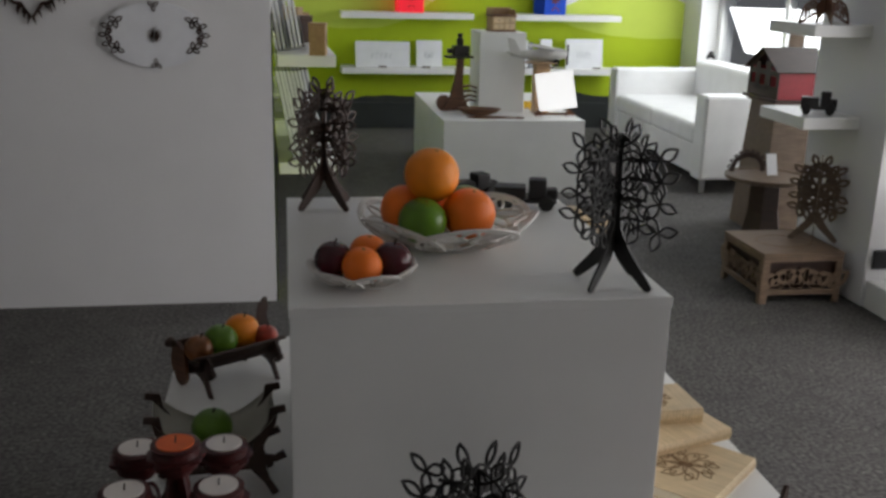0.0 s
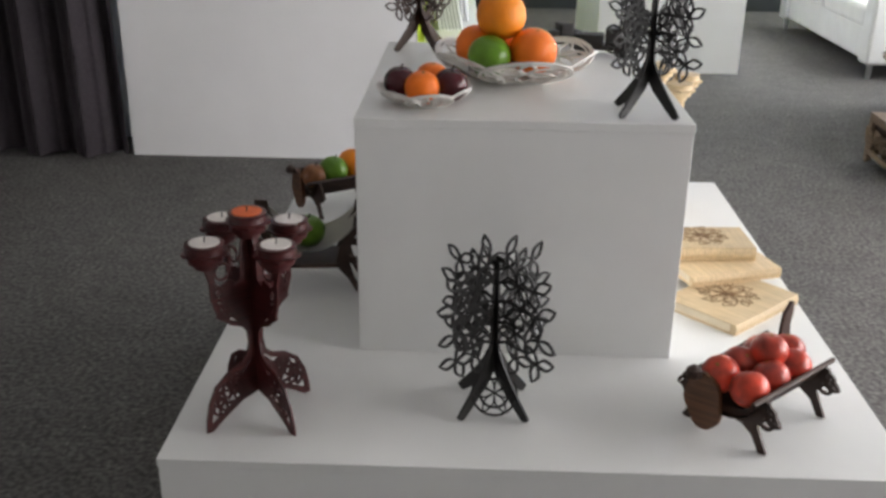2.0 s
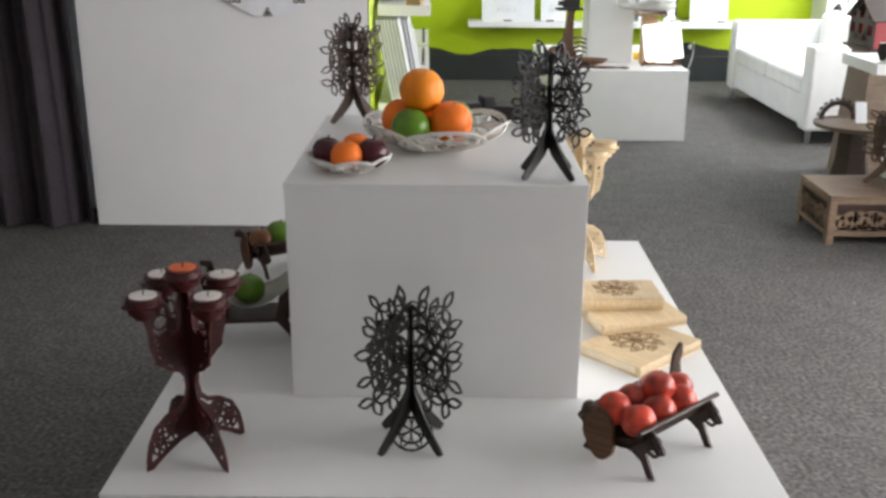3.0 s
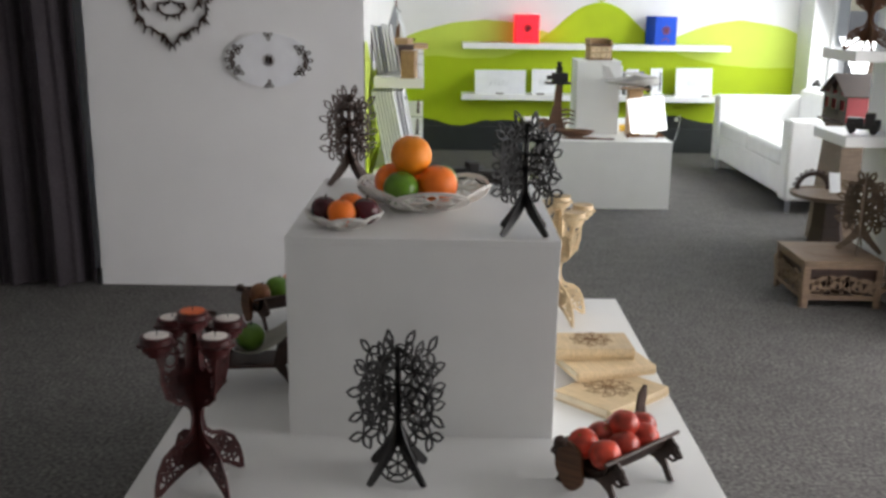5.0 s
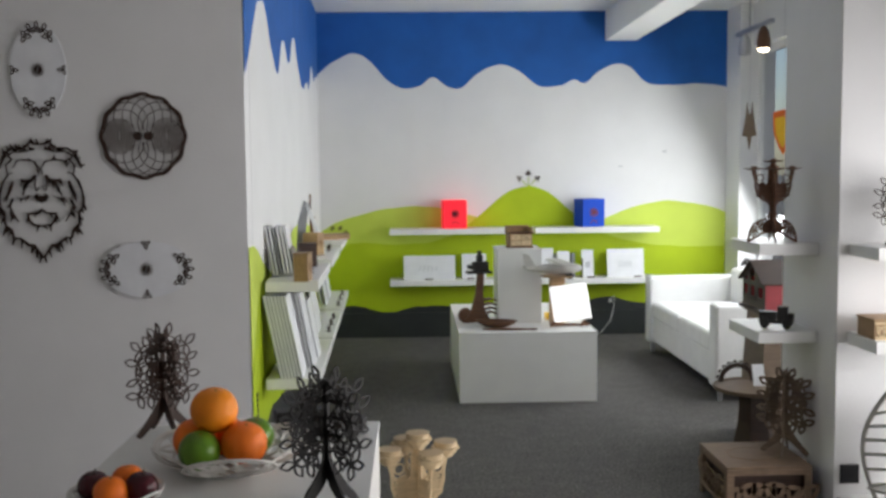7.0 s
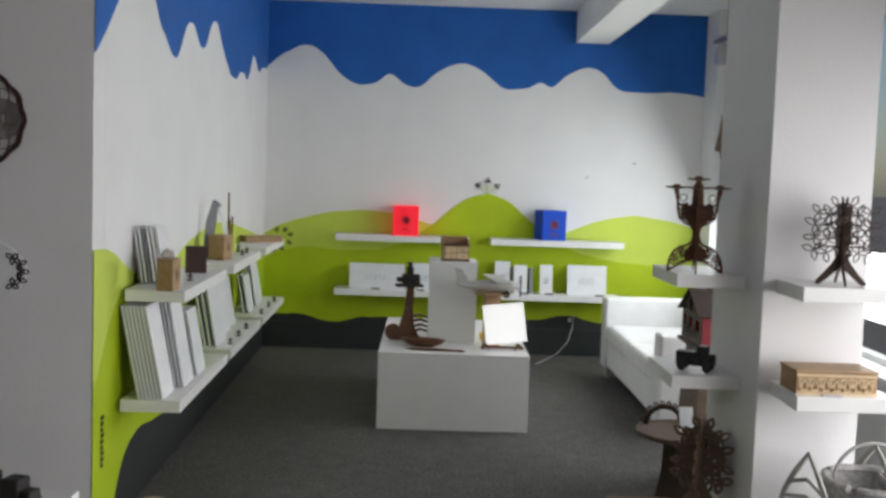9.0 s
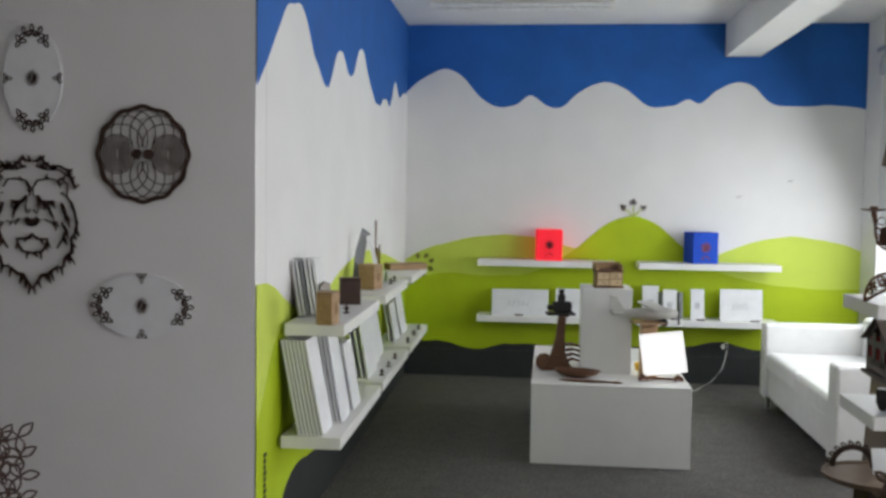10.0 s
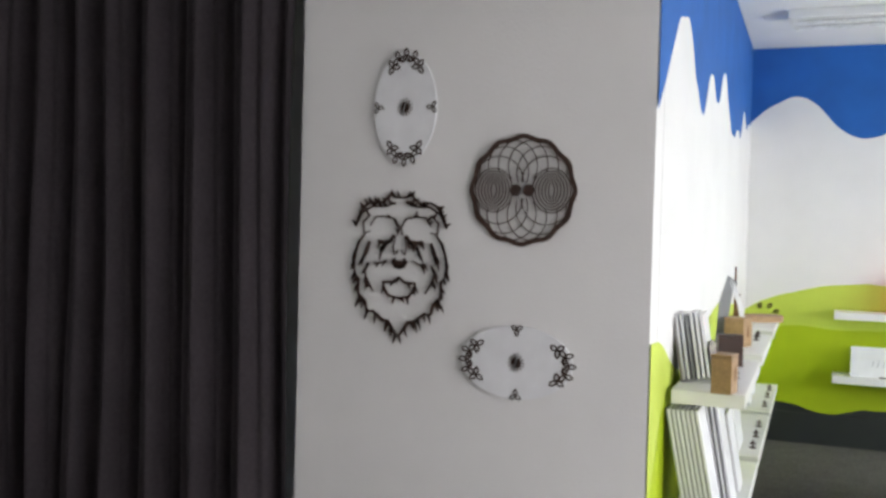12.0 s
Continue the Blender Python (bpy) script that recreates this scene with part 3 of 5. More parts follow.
# ---- fruit ----
def fruit(m, r, mat, label, kind="fruit", dent=0.12, tall=0.95, stem=True, group=""):
    t = thing(kind, m, label, kind, group)
    prof = []
    for i in range(1, 16):
        a = math.pi * i / 16
        d = 1 - dent * math.exp(-(((math.pi - a) / 0.42) ** 2)) - dent * 0.6 * math.exp(-((a / 0.42) ** 2))
        prof.append((r * math.sin(a), -r * tall * math.cos(a) * d))
    b2 = lathe(prof, 26)
    for v in b2.verts:
        v.co *= 1 + 0.025 * noise.noise(v.co * 18 + Vector((r * 900, m[0][3] * 50, 0)))
    part("flesh", b2, mat, t, smooth=True)
    if stem:
        part("stem", tube([(0, 0, r * tall * (1 - dent) - 0.002), (0.001, 0, r * tall + 0.001), (0.003, 0, r * tall * 1.08 + 0.003)], 0.0018, 6), STEM, t)
    else:
        part("calyx", lathe([(0.0035, r * tall * (1 - dent) - 0.003), (0.003, r * tall * (1 - dent) + 0.0008)], 6), CALYX, t)
    return t


def lattice_bowl(m, r, petals, label):
    t = thing("fruit_bowl", m, label, "bowl", "lattice bowls")
    base = lathe([(r * 0.45, 0.0), (r * 0.47, 0.004), (r * 0.3, 0.0045)], 24)
    part("base", base, PALE, t)
    for k in range(petals):
        b2 = bmesh.new()
        ln, wd = r * 0.62, r * 1.02 * math.sin(math.pi / petals) * 1.05
        oval = [(math.cos(a) * wd, ln / 2 + math.sin(a) * ln / 2) for a in [2 * math.pi * i / 20 for i in range(20)]]
        ribbon(oval, r * 0.05, 0.003, b2, closed=True)
        ribbon([(x * 0.86, ln / 2 + (z - ln / 2) * 0.84) for x, z in oval], r * 0.022, 0.003, b2, closed=True)
        for j in range(6):
            loop = vesica(0, 0, 1.0, 60 * j + 30, 0.42)
            ribbon([(x * wd * 0.84, ln / 2 + z * ln * 0.42) for x, z in loop], r * 0.028, 0.003, b2, closed=True)
        p = part("petal", b2, PALE, t)
        a = 360 * k / petals
        p.matrix_local = pose(0, 0, 0, 0, 0, a) @ pose(0, -r * 0.44, 0.003) @ pose(0, 0, 0, 56, 0, 0)
    return t


BX, BY = 0.584, 1.786
lattice_bowl(pose(BX + 0.004, BY + 0.004, T0, 0, 0, 8), 0.165, 6, "white lattice petal bowl heaped with oranges and green fruit")
for dx, dy, dz, r, mat, lab in ((-0.066, 0.008, 0.053, 0.045, TANGERINE, "ripe orange in the lattice bowl"), (0.042, -0.03, 0.053, 0.047, TANGERINE, "ripe orange in the lattice bowl"), (-0.044, -0.056, 0.047, 0.042, LIMEFRUIT, "round green fruit in the lattice bowl"), (0.05, 0.055, 0.046, 0.041, LIMEFRUIT, "round green fruit in the lattice bowl"), (-0.02, 0.06, 0.05, 0.045, TANGERINE, "ripe orange in the lattice bowl"), (-0.022, -0.006, 0.118, 0.049, ORANGE, "large orange on top of the fruit heap")):
    fruit(pose(BX - 0.006 + dx, BY + dy, T0 + dz + 0.006, 12, 9, 40 * dx), r, mat, lab, "orange" if "orange" in lab and "green" not in lab else "green_fruit", 0.05, 0.96, False, "fruit in the large bowl")
SX, SY = 0.418, 1.562
lattice_bowl(pose(SX, SY, T0, 0, 0, 12), 0.088, 7, "small white lattice bowl with oranges and dark plums")
for dx, dy, dz, r, mat, k in ((-0.002, -0.026, 0.034, 0.031, TANGERINE, "orange"), (0.012, 0.034, 0.037, 0.031, TANGERINE, "orange"), (-0.044, 0.012, 0.034, 0.03, PLUM, "plum"), (0.047, 0.0, 0.034, 0.031, PLUM, "plum")):
    fruit(pose(SX + dx, SY + dy, T0 + dz, 5, 4, 90 * dx), r, mat, "small ripe orange in the small bowl" if k == "orange" else "dark purple plum in the small bowl", k, 0.08, 0.98, k == "plum", "fruit in the small bowl")


# ---- trough baskets ----
def trough(m, mat, label):
    """A boat-shaped wooden fruit stand, 0.25 m long along x."""
    t = thing("fruit_stand", m, label, "fruit stand", "fruit stands")
    b2 = bmesh.new()
    rings = []
    for i in range(9):
        x = -0.1 + 0.2 * i / 8
        rings.append([b2.verts.new((x, 0.062 * math.sin(radians(a)), 0.1 - 0.058 * math.cos(radians(a)))) for a in range(-80, 81, 16)])
    for a, c in zip(rings, rings[1:]):
        for i in range(len(a) - 1):
            b2.faces.new((a[i], a[i + 1], c[i + 1], c[i]))
    bmesh.ops.solidify(b2, geom=b2.faces[:], thickness=0.004)
    part("trough", b2, mat, t)
    for s in (-1, 1):
        rail = part("rail", tube([(-0.115, s * 0.062, 0.094), (0.115, s * 0.062, 0.094)], 0.0045, 8), mat, t)
        half = [(0.0, 0.054), (0.03, 0.062), (0.05, 0.078), (0.062, 0.096), (0.072, 0.09), (0.066, 0.06), (0.058, 0.045), (0.066, 0.028), (0.08, 0.002), (0.066, 0.0), (0.05, 0.026), (0.03, 0.038), (0.0, 0.042)]
        end = plate(half + [(-x, z) for x, z in half[-2:0:-1]], 0.006)
        for q in (-1, 1):
            for x, z, a in ((0.07, 0.085, 300), (0.07, 0.068, 340), (0.062, 0.05, 20), (0.072, 0.09, 250)):
                ribbon(vesica(q * x, z, 0.026, a if q > 0 else 180 - a, 0.6), 0.005, 0.006, end, closed=True)
        e = part("end_panel", end, mat, t)
        e.matrix_local = pose(s * 0.085, 0, 0, 0, 0, 90)
        if s > 0:
            horn = ribbon([(0, 0.07), (0.004, 0.1), (0.002, 0.125), (0.006, 0.145), (0.014, 0.165)], [0.034, 0.03, 0.024, 0.026, 0.006], 0.006)
            h = part("horn", horn, mat, t)
            h.matrix_local = pose(0.108, 0.03, 0)
        else:
            disc = bmesh.new()
            rim = [(0.034 * math.cos(a) * (1 + 0.08 * math.cos(5 * a)), 0.05 * math.sin(a)) for a in [2 * math.pi * i / 28 for i in range(28)]]
            plate(rim, 0.008, disc)
            h = part("end_disc", disc, BROWN, t, "brown scalloped end disc")
            h.matrix_local = pose(-0.1, 0.034, 0.053, 0, 8, 90)
            part("knob", lathe([(0.006, 0), (0.014, 0.004), (0.012, 0.016), (0.004, 0.022)], 12, None, pose(-0.112, 0.05, 0.092)), mat, t)
    return t


trough(pose(0.985, 1.258, T1, 0, 0, 42), DARK, "dark wooden boat-shaped fruit stand holding red nectarines")
NM = pose(0.985, 1.258, T1, 0, 0, 42)
for x, y, z in ((-0.07, -0.026, 0.09), (-0.068, 0.03, 0.092), (-0.012, -0.026, 0.089), (-0.014, 0.03, 0.09), (0.02, 0.002, 0.116), (0.045, 0.03, 0.092), (0.048, -0.028, 0.09), (0.082, 0.004, 0.094)):
    fruit(NM @ pose(x, y, z, 20 * y * 50, x * 200, x * 900), 0.031, NECT, "red and yellow nectarine in the wooden stand", "nectarine", 0.1, 0.97, False, "nectarines")
LM = pose(0.163, 2.24, T1, 0, 0, 33)
trough(LM, DARK, "dark wooden boat-shaped fruit stand with mixed fruit")
for x, y, z, r, mat, k, lab in ((-0.072, -0.005, 0.094, 0.032, PEAR, "pear", "brown russet pear in the wooden stand"), (-0.018, -0.004, 0.1, 0.038, LIMEFRUIT, "green_fruit", "green apple in the wooden stand"), (0.045, 0.01, 0.104, 0.041, ORANGE, "orange", "orange in the wooden stand"), (0.085, -0.028, 0.093, 0.028, NECT, "nectarine", "red nectarine in the wooden stand")):
    fruit(LM @ pose(x, y, z, 10, 5, 0), r, mat, lab, k, 0.08, 0.97, True, "fruit in the far stand")

# hammock dish between horned trestles
hd = thing("dish_stand", pose(0.17, 1.75, T1, 0, 0, 6), "dark trestle stand with a slung pale dish", "fruit stand")
b2 = bmesh.new()
rows = []
for i in range(13):
    u = -1 + i / 6
    rows.append([b2.verts.new((0.105 * u, 0.075 * v * (1 - 0.15 * u * u), 0.085 + 0.062 * u * u + 0.018 * v * v)) for v in [-1 + j / 4 for j in range(9)]])
for a, c in zip(rows, rows[1:]):
    for i in range(8):
        b2.faces.new((a[i], a[i + 1], c[i + 1], c[i]))
bmesh.ops.solidify(b2, geom=b2.faces[:], thickness=0.003)
part("dish", b2, CLOTH, hd, "pale translucent slung dish", True)
for s in (-1, 1):
    for y in (-0.05, 0.05):
        b2 = ribbon([(s * 0.1, 0.003), (s * 0.085, 0.03), (s * 0.066, 0.065), (s * 0.072, 0.105), (s * 0.095, 0.14), (s * 0.1, 0.165), (s * 0.12, 0.168)], [0.013, 0.012, 0.03, 0.02, 0.014, 0.018, 0.012], 0.006)
        ribbon([(s * 0.07, 0.075), (s * 0.1, 0.072), (s * 0.118, 0.08)], [0.02, 0.012, 0.014], 0.006, b2)
        p = part("trestle", b2, DARK, hd)
        p.matrix_local = pose(0, y, 0)
part("crossbar", box(-0.07, 0.07, -0.052, 0.052, 0.056, 0.064), DARK, hd)
fruit(pose(0.165, 1.745, T1 + 0.122, 8, 5, 0), 0.036, LIMEFRUIT, "green apple lying in the slung dish", "green_fruit", 0.1, 0.95, True)


# ---- books on the plinth ----
def book(m, w, d, h, mat, label, motif=True):
    t = thing("book", m, label, "book", "wooden books")
    part("cover", box(-w / 2, w / 2, -d / 2, d / 2, 0, 0.003, 0.001), mat, t)
    part("cover", box(-w / 2, w / 2, -d / 2, d / 2, h - 0.003, h, 0.001), mat, t)
    part("page_block", box(-w / 2 + 0.004, w / 2 - 0.012, -d / 2 + 0.004, d / 2 - 0.004, 0.003, h - 0.003), PAGES, t)
    b3 = bmesh.new()
    rows = []
    for k in range(61):
        y = -d / 2 + d * k / 60
        deep = 0.0 if k % 2 else 0.0012
        rows.append([b3.verts.new((w / 2 - 0.013 + (0.016 - deep) * math.sin(math.pi * j / 8) ** 0.5, y, h / 2 - (h / 2 - 0.0005) * math.cos(math.pi * j / 8))) for j in range(9)])
    for r0, r1 in zip(rows, rows[1:]):
        for j in range(8):
            b3.faces.new((r0[j], r0[j + 1], r1[j + 1], r1[j]))
    for r0 in (rows[0], rows[-1]):
        b3.faces.new(r0)
    part("spine", b3, mat, t, "slit flexible plywood spine")
    if motif:
        b3 = bmesh.new()
        for k in range(8):
            ribbon(vesica(0, 0, d * 0.26, 45 * k, 0.45), 0.0028, 0.0008, b3, closed=True)
            ribbon(vesica(d * 0.16 * math.cos(k * 0.785), d * 0.16 * math.sin(k * 0.785), d * 0.14, 45 * k + 40, 0.5), 0.0025, 0.0008, b3, closed=True)
        p = part("motif", b3, BURN, t, "burnt leaf motif")
        p.matrix_local = pose(-0.01, 0, h + 0.0003, 90, 0, 0)
    return t


book(pose(1.047, 1.685, T1, 0, 0, -47), 0.17, 0.225, 0.024, PLY, "pale plywood notebook with burnt tree motif on the plinth")
book(pose(1.046, 1.823, T1 + 0.025, 0, 0, -72), 0.16, 0.212, 0.024, PLY, "pale plywood notebook lying across another", False)
book(pose(1.02, 1.868, T1 + 0.05, 0, 0, -87), 0.125, 0.2, 0.03, PLY, "thick pale plywood notebook on top of the pile")


# small dark models behind the large bowl
def toy_truck(m, s, mat, label, group=""):
    t = thing("toy_vehicle", m @ Matrix.Scale(s, 4), label, "model vehicle", group)
    part("chassis", box(-0.06, 0.06, -0.02, 0.02, 0.014, 0.022, 0.001), mat, t)
    part("cab", box(0.005, 0.04, -0.019, 0.019, 0.022, 0.06, 0.004), mat, t)
    part("bonnet", box(0.04, 0.062, -0.016, 0.016, 0.022, 0.042, 0.004), mat, t)
    part("load_bed", box(-0.06, 0.0, -0.022, 0.022, 0.022, 0.045, 0.002), mat, t)
    for x in (-0.04, 0.04):
        for y in (-0.024, 0.024):
            p = part("wheel", lathe([(0.015, -0.004), (0.016, 0), (0.015, 0.004)], 14), mat, t)
            p.matrix_local = pose(x, y, 0.016, 90, 0, 0)
    return t


toy_truck(pose(0.79, 2.03, T0, 0, 0, -14), 1.05, BLACKWOOD, "black wooden model truck behind the fruit bowl", "models on the plinth")
toy_truck(pose(0.69, 2.11, T0, 0, 0, 20), 0.95, BLACKWOOD, "small black wooden model car behind the fruit bowl", "models on the plinth")

# ---- wall decorations ----
WY = 4.06 - 0.012


def triquetra(bm, x, z, ln, a, bar):
    for k in range(3):
        ribbon(vesica(x, z, ln, a + 120 * k, 0.55), bar, 0.003, bm, closed=True)


def oval_clock(cx, cz, w, h, upright, label):
    t = thing("wall_clock", pose(cx, WY, cz), label, "wall clock", "oval clocks")
    b3 = plate([(w / 2 * math.cos(a), h / 2 * math.sin(a)) for a in [2 * math.pi * i / 48 for i in range(48)]], 0.011)
    part("face", b3, BOARD, t)
    for s in (-1, 1):
        for da, rr in ((-30, 0.84), (30, 0.84), (-16, 0.91), (16, 0.91), (0, 0.92)):
            b3 = bmesh.new()
            ang = radians((90 if upright else 0) + da)
            x, z = s * w / 2 * math.cos(ang) * rr, s * h / 2 * math.sin(ang) * rr
            triquetra(b3, x, z, 0.027, math.degrees(ang) + (0 if s > 0 else 180), 0.0055)
            p = part("hour_mark", b3, DARK, t, "dark knotwork cluster")
            p.location.y = -0.006
        b3 = bmesh.new()
        ang = radians(0 if upright else 90)
        triquetra(b3, s * w / 2 * math.cos(ang) * 0.88, s * h / 2 * math.sin(ang) * 0.9, 0.022, math.degrees(ang) + (0 if s < 0 else 180), 0.004)
        p = part("hour_mark", b3, DARK, t, "dark knotwork knot")
        p.location.y = -0.006
    b3 = bmesh.new()
    for k in range(14):
        ribbon([(0, 0), (0.03 * math.cos(k * 0.449), 0.03 * math.sin(k * 0.449))], [0.009, 0.002], 0.003, b3)
    p = part("centre_star", b3, DARK, t)
    p.location.y = -0.007
    b3 = ribbon([(-0.008, -0.03), (0.008, 0.035)], 0.003, 0.002)
    p = part("clock_hand", b3, METAL, t)
    p.location.y = -0.011
    return t


oval_clock(-0.612, 1.945, 0.235, 0.385, True, "upright oval white wall clock with dark knotwork marks")
oval_clock(-0.183, 1.088, 0.385, 0.245, False, "wide oval white wall clock with dark knotwork marks")

dc = thing("wall_clock", pose(-0.18, WY, 1.662), "round dark lattice wall clock of overlapping rings", "wall clock")
b3 = bmesh.new()
R = 0.176
rim = [((R + 0.004 * math.cos(12 * a)) * math.cos(a), (R + 0.004 * math.cos(12 * a)) * math.sin(a)) for a in [2 * math.pi * i / 96 for i in range(96)]]
ribbon(rim, 0.016, 0.005, b3, closed=True)
part("rim", b3, DARK, dc)
for s in (-1, 1):
    for k in range(6):
        rx, rz = 0.01 + 0.0112 * k, 0.026 + 0.0095 * k
        oval = [(s * 0.1 + rx * math.cos(a), rz * math.sin(a)) for a in [2 * math.pi * i / 30 for i in range(30)]]
        part("ring", ribbon(oval, 0.0035, 0.004, closed=True), DARK, dc)
    for k in range(7):
        turn = 90 * s - 72 + 24 * k
        net = arc(0.088 * math.cos(radians(turn)), 0.088 * math.sin(radians(turn)), 0.086, turn - 180, turn + 180, 60)
        run = [q for q in net if s * q[1] > 0.02 + 0.55 * max(0.0, 0.115 - abs(abs(q[0]) - 0.1) - 0.03)]
        if len(run) > 2:
            part("net_arc", ribbon(run, 0.0034, 0.004), DARK, dc)
b3 = plate(arc(-0.022, 0, 0.02, 0, 360, 14)[:-1], 0.006)
plate(arc(0.022, 0, 0.02, 0, 360, 14)[:-1], 0.006, b3)
part("hub", b3, DARK, dc)
p = part("clock_hand", ribbon([(-0.022, -0.05), (0.014, 0.03)], 0.003, 0.002), METAL, dc)
p.location.y = -0.008

ln = thing("wall_ornament", pose(-0.622, WY, 1.4), "dark laser-cut lion head silhouette on the partition wall", "wall ornament")
b3 = bmesh.new()
rl = random.Random(5)


def stroke(points, width, jag=0.0, spikes=0):
    for s in (-1, 1):
        pts = [(s * x, z) for x, z in points]
        n = len(pts)
        ws = [0.82 * width * (0.35 + 0.65 * math.sin(math.pi * (i + 0.5) / n)) for i in range(n)]
        ribbon(pts, ws, 0.005, b3)
        for k in range(spikes):
            i = rl.randrange(n - 1)
            f = rl.random()
            x, z = (pts[i][j] * (1 - f) + pts[i + 1][j] * f for j in (0, 1))
            dx, dz = s * rl.uniform(0.004, 0.02), -rl.uniform(0.016, 0.04) if z < 0.1 else rl.uniform(0.004, 0.024)
            ribbon([(x, z), (x + dx * 0.6, z + dz * 0.5), (x + dx, z + dz)], [0.011, 0.007, 0.001], 0.005, b3)


stroke([(0.000, 0.231), (0.024, 0.233), (0.038, 0.245), (0.052, 0.227), (0.077, 0.210), (0.118, 0.214)], 0.014, spikes=8)
stroke([(0.113, 0.216), (0.141, 0.199), (0.162, 0.163), (0.176, 0.127)], 0.013, spikes=5)
stroke([(0.118, 0.168), (0.145, 0.144), (0.141, 0.106), (0.116, 0.111)], 0.009, spikes=1)
stroke([(0.134, 0.106), (0.158, 0.075), (0.172, 0.039), (0.180, 0.000)], 0.012, spikes=3)
stroke([(0.009, 0.099), (0.003, 0.127), (0.022, 0.158), (0.062, 0.165), (0.096, 0.163), (0.116, 0.132)], 0.008, spikes=4)
stroke([(0.022, 0.101), (0.038, 0.078), (0.067, 0.074), (0.085, 0.080)], 0.019, spikes=5)
stroke([(0.059, 0.068), (0.068, 0.055), (0.073, 0.036)], 0.012, spikes=4)
stroke([(0.118, 0.075), (0.129, 0.044), (0.141, 0.016)], 0.02, spikes=5)
stroke([(0.000, -0.014), (0.015, -0.008), (0.026, 0.008), (0.015, 0.019)], 0.017, spikes=0)
stroke([(0.007, 0.049), (0.015, 0.034)], 0.006, spikes=0)
stroke([(-0.003, -0.045), (0.021, -0.064), (0.061, -0.066), (0.055, -0.093), (0.038, -0.113), (0.000, -0.119)], 0.014, spikes=5)
stroke([(0.172, -0.043), (0.158, -0.059), (0.160, -0.095), (0.151, -0.136)], 0.014, spikes=6)
stroke([(0.151, -0.115), (0.131, -0.136), (0.124, -0.169), (0.103, -0.172)], 0.014, spikes=6)
stroke([(0.103, -0.167), (0.077, -0.187), (0.062, -0.200), (0.038, -0.203), (0.021, -0.229), (0.002, -0.254)], 0.017, spikes=9)
plate([(-0.03, 0.012), (0.03, 0.012), (0.022, -0.006), (0, -0.02), (-0.022, -0.006)], 0.005, b3)
stroke([(0.018, 0.1), (0.026, 0.06), (0.02, 0.03)], 0.006)
stroke([(0.05, 0.012), (0.075, 0.0), (0.105, 0.002)], 0.006, spikes=2)
stroke([(0.12, 0.0), (0.135, -0.03), (0.125, -0.06), (0.1, -0.1)], 0.01, spikes=6)
stroke([(0.02, 0.212), (0.06, 0.2), (0.11, 0.2), (0.15, 0.175), (0.172, 0.13)], 0.008, spikes=14)
stroke([(0.168, 0.05), (0.178, 0.0), (0.17, -0.05)], 0.008, spikes=7)
part("silhouette", b3, DARK, ln)

# ---- back wall shelves ----
def lamp_cube(m, mat, motif, label):
    t = thing("lamp_cube", m, label, "lamp", "lamp cubes")
    part("body", box(-0.105, 0.105, -0.1, 0.1, 0, 0.25, 0.004), mat, t)
    b4 = bmesh.new()
    for k in range(8):
        ribbon(vesica(0, 0.13, 0.042, 45 * k, 0.5), 0.007, 0.003, b4, closed=True)
    ribbon(arc(0, 0.03, 0.03, 0, 180, 8), 0.01, 0.003, b4)
    p = part("motif", b4, motif, t)
    p.location.y = -0.102
    return t


lamp_cube(pose(1.345, 8.53, 1.0, 0, 0, 3), REDLAMP, DARKRED, "glowing red cube lamp with cut-out motif on the shelf")
lamp_cube(pose(2.56, 8.53, 1.0, 0, 0, 14), BLUELAMP, DARKRED, "blue cube lamp with red motif on the shelf")


def board(m, w, h, t0, label, motif=True, group="display boards"):
    """A leaning board: width along x, height along z."""
    t = thing("display_board", m, label, "board", group)
    part("panel", box(0, w, 0, t0, 0, h, 0.0015), BOARD, t)
    part("edge_back", box(0.002, w - 0.002, t0 + 0.0005, t0 + 0.006, 0.002, h - 0.002), GREY_EDGE, t)
    if motif:
        b4 = bmesh.new()
        for k in range(5):
            ribbon([(w * (0.3 + 0.08 * k), h * 0.35), (w * (0.33 + 0.08 * k), h * (0.55 + 0.03 * (k % 2)))], 0.004, 0.0006, b4)
        p = part("print", b4, GREY_EDGE, t, "faint grey line drawing")
        p.location.y = -0.0006
    return t


ZB = 0.545
for x, w, h, y in ((0.89, 0.46, 0.215, 8.47), (1.41, 0.22, 0.225, 8.5), (2.11, 0.13, 0.265, 8.52), (2.27, 0.11, 0.24, 8.48), (2.49, 0.105, 0.25, 8.48), (2.72, 0.33, 0.255, 8.48)):
    board(pose(x, y, ZB, -9, 0, 0), w, h, 0.02, "white printed box board leaning against the hill wall")
for x in (2.25, 2.4):
    t = thing("dark_board", pose(x, 8.5, ZB, -9, 0, 0), "thin dark grey board leaning between white ones", "board")
    part("panel", box(0, 0.03, 0, 0.12, 0, 0.22, 0.002), GREY_EDGE, t)
for x in (1.08, 1.45, 2.32, 2.53, 2.95):
    t = thing("name_plate", pose(x, 8.44, ZB), "small dark name plate on the shelf edge", "sign", "name plates")
    part("plate", box(0, 0.07, 0, 0.012, 0, 0.012, 0.002), DARK, t)

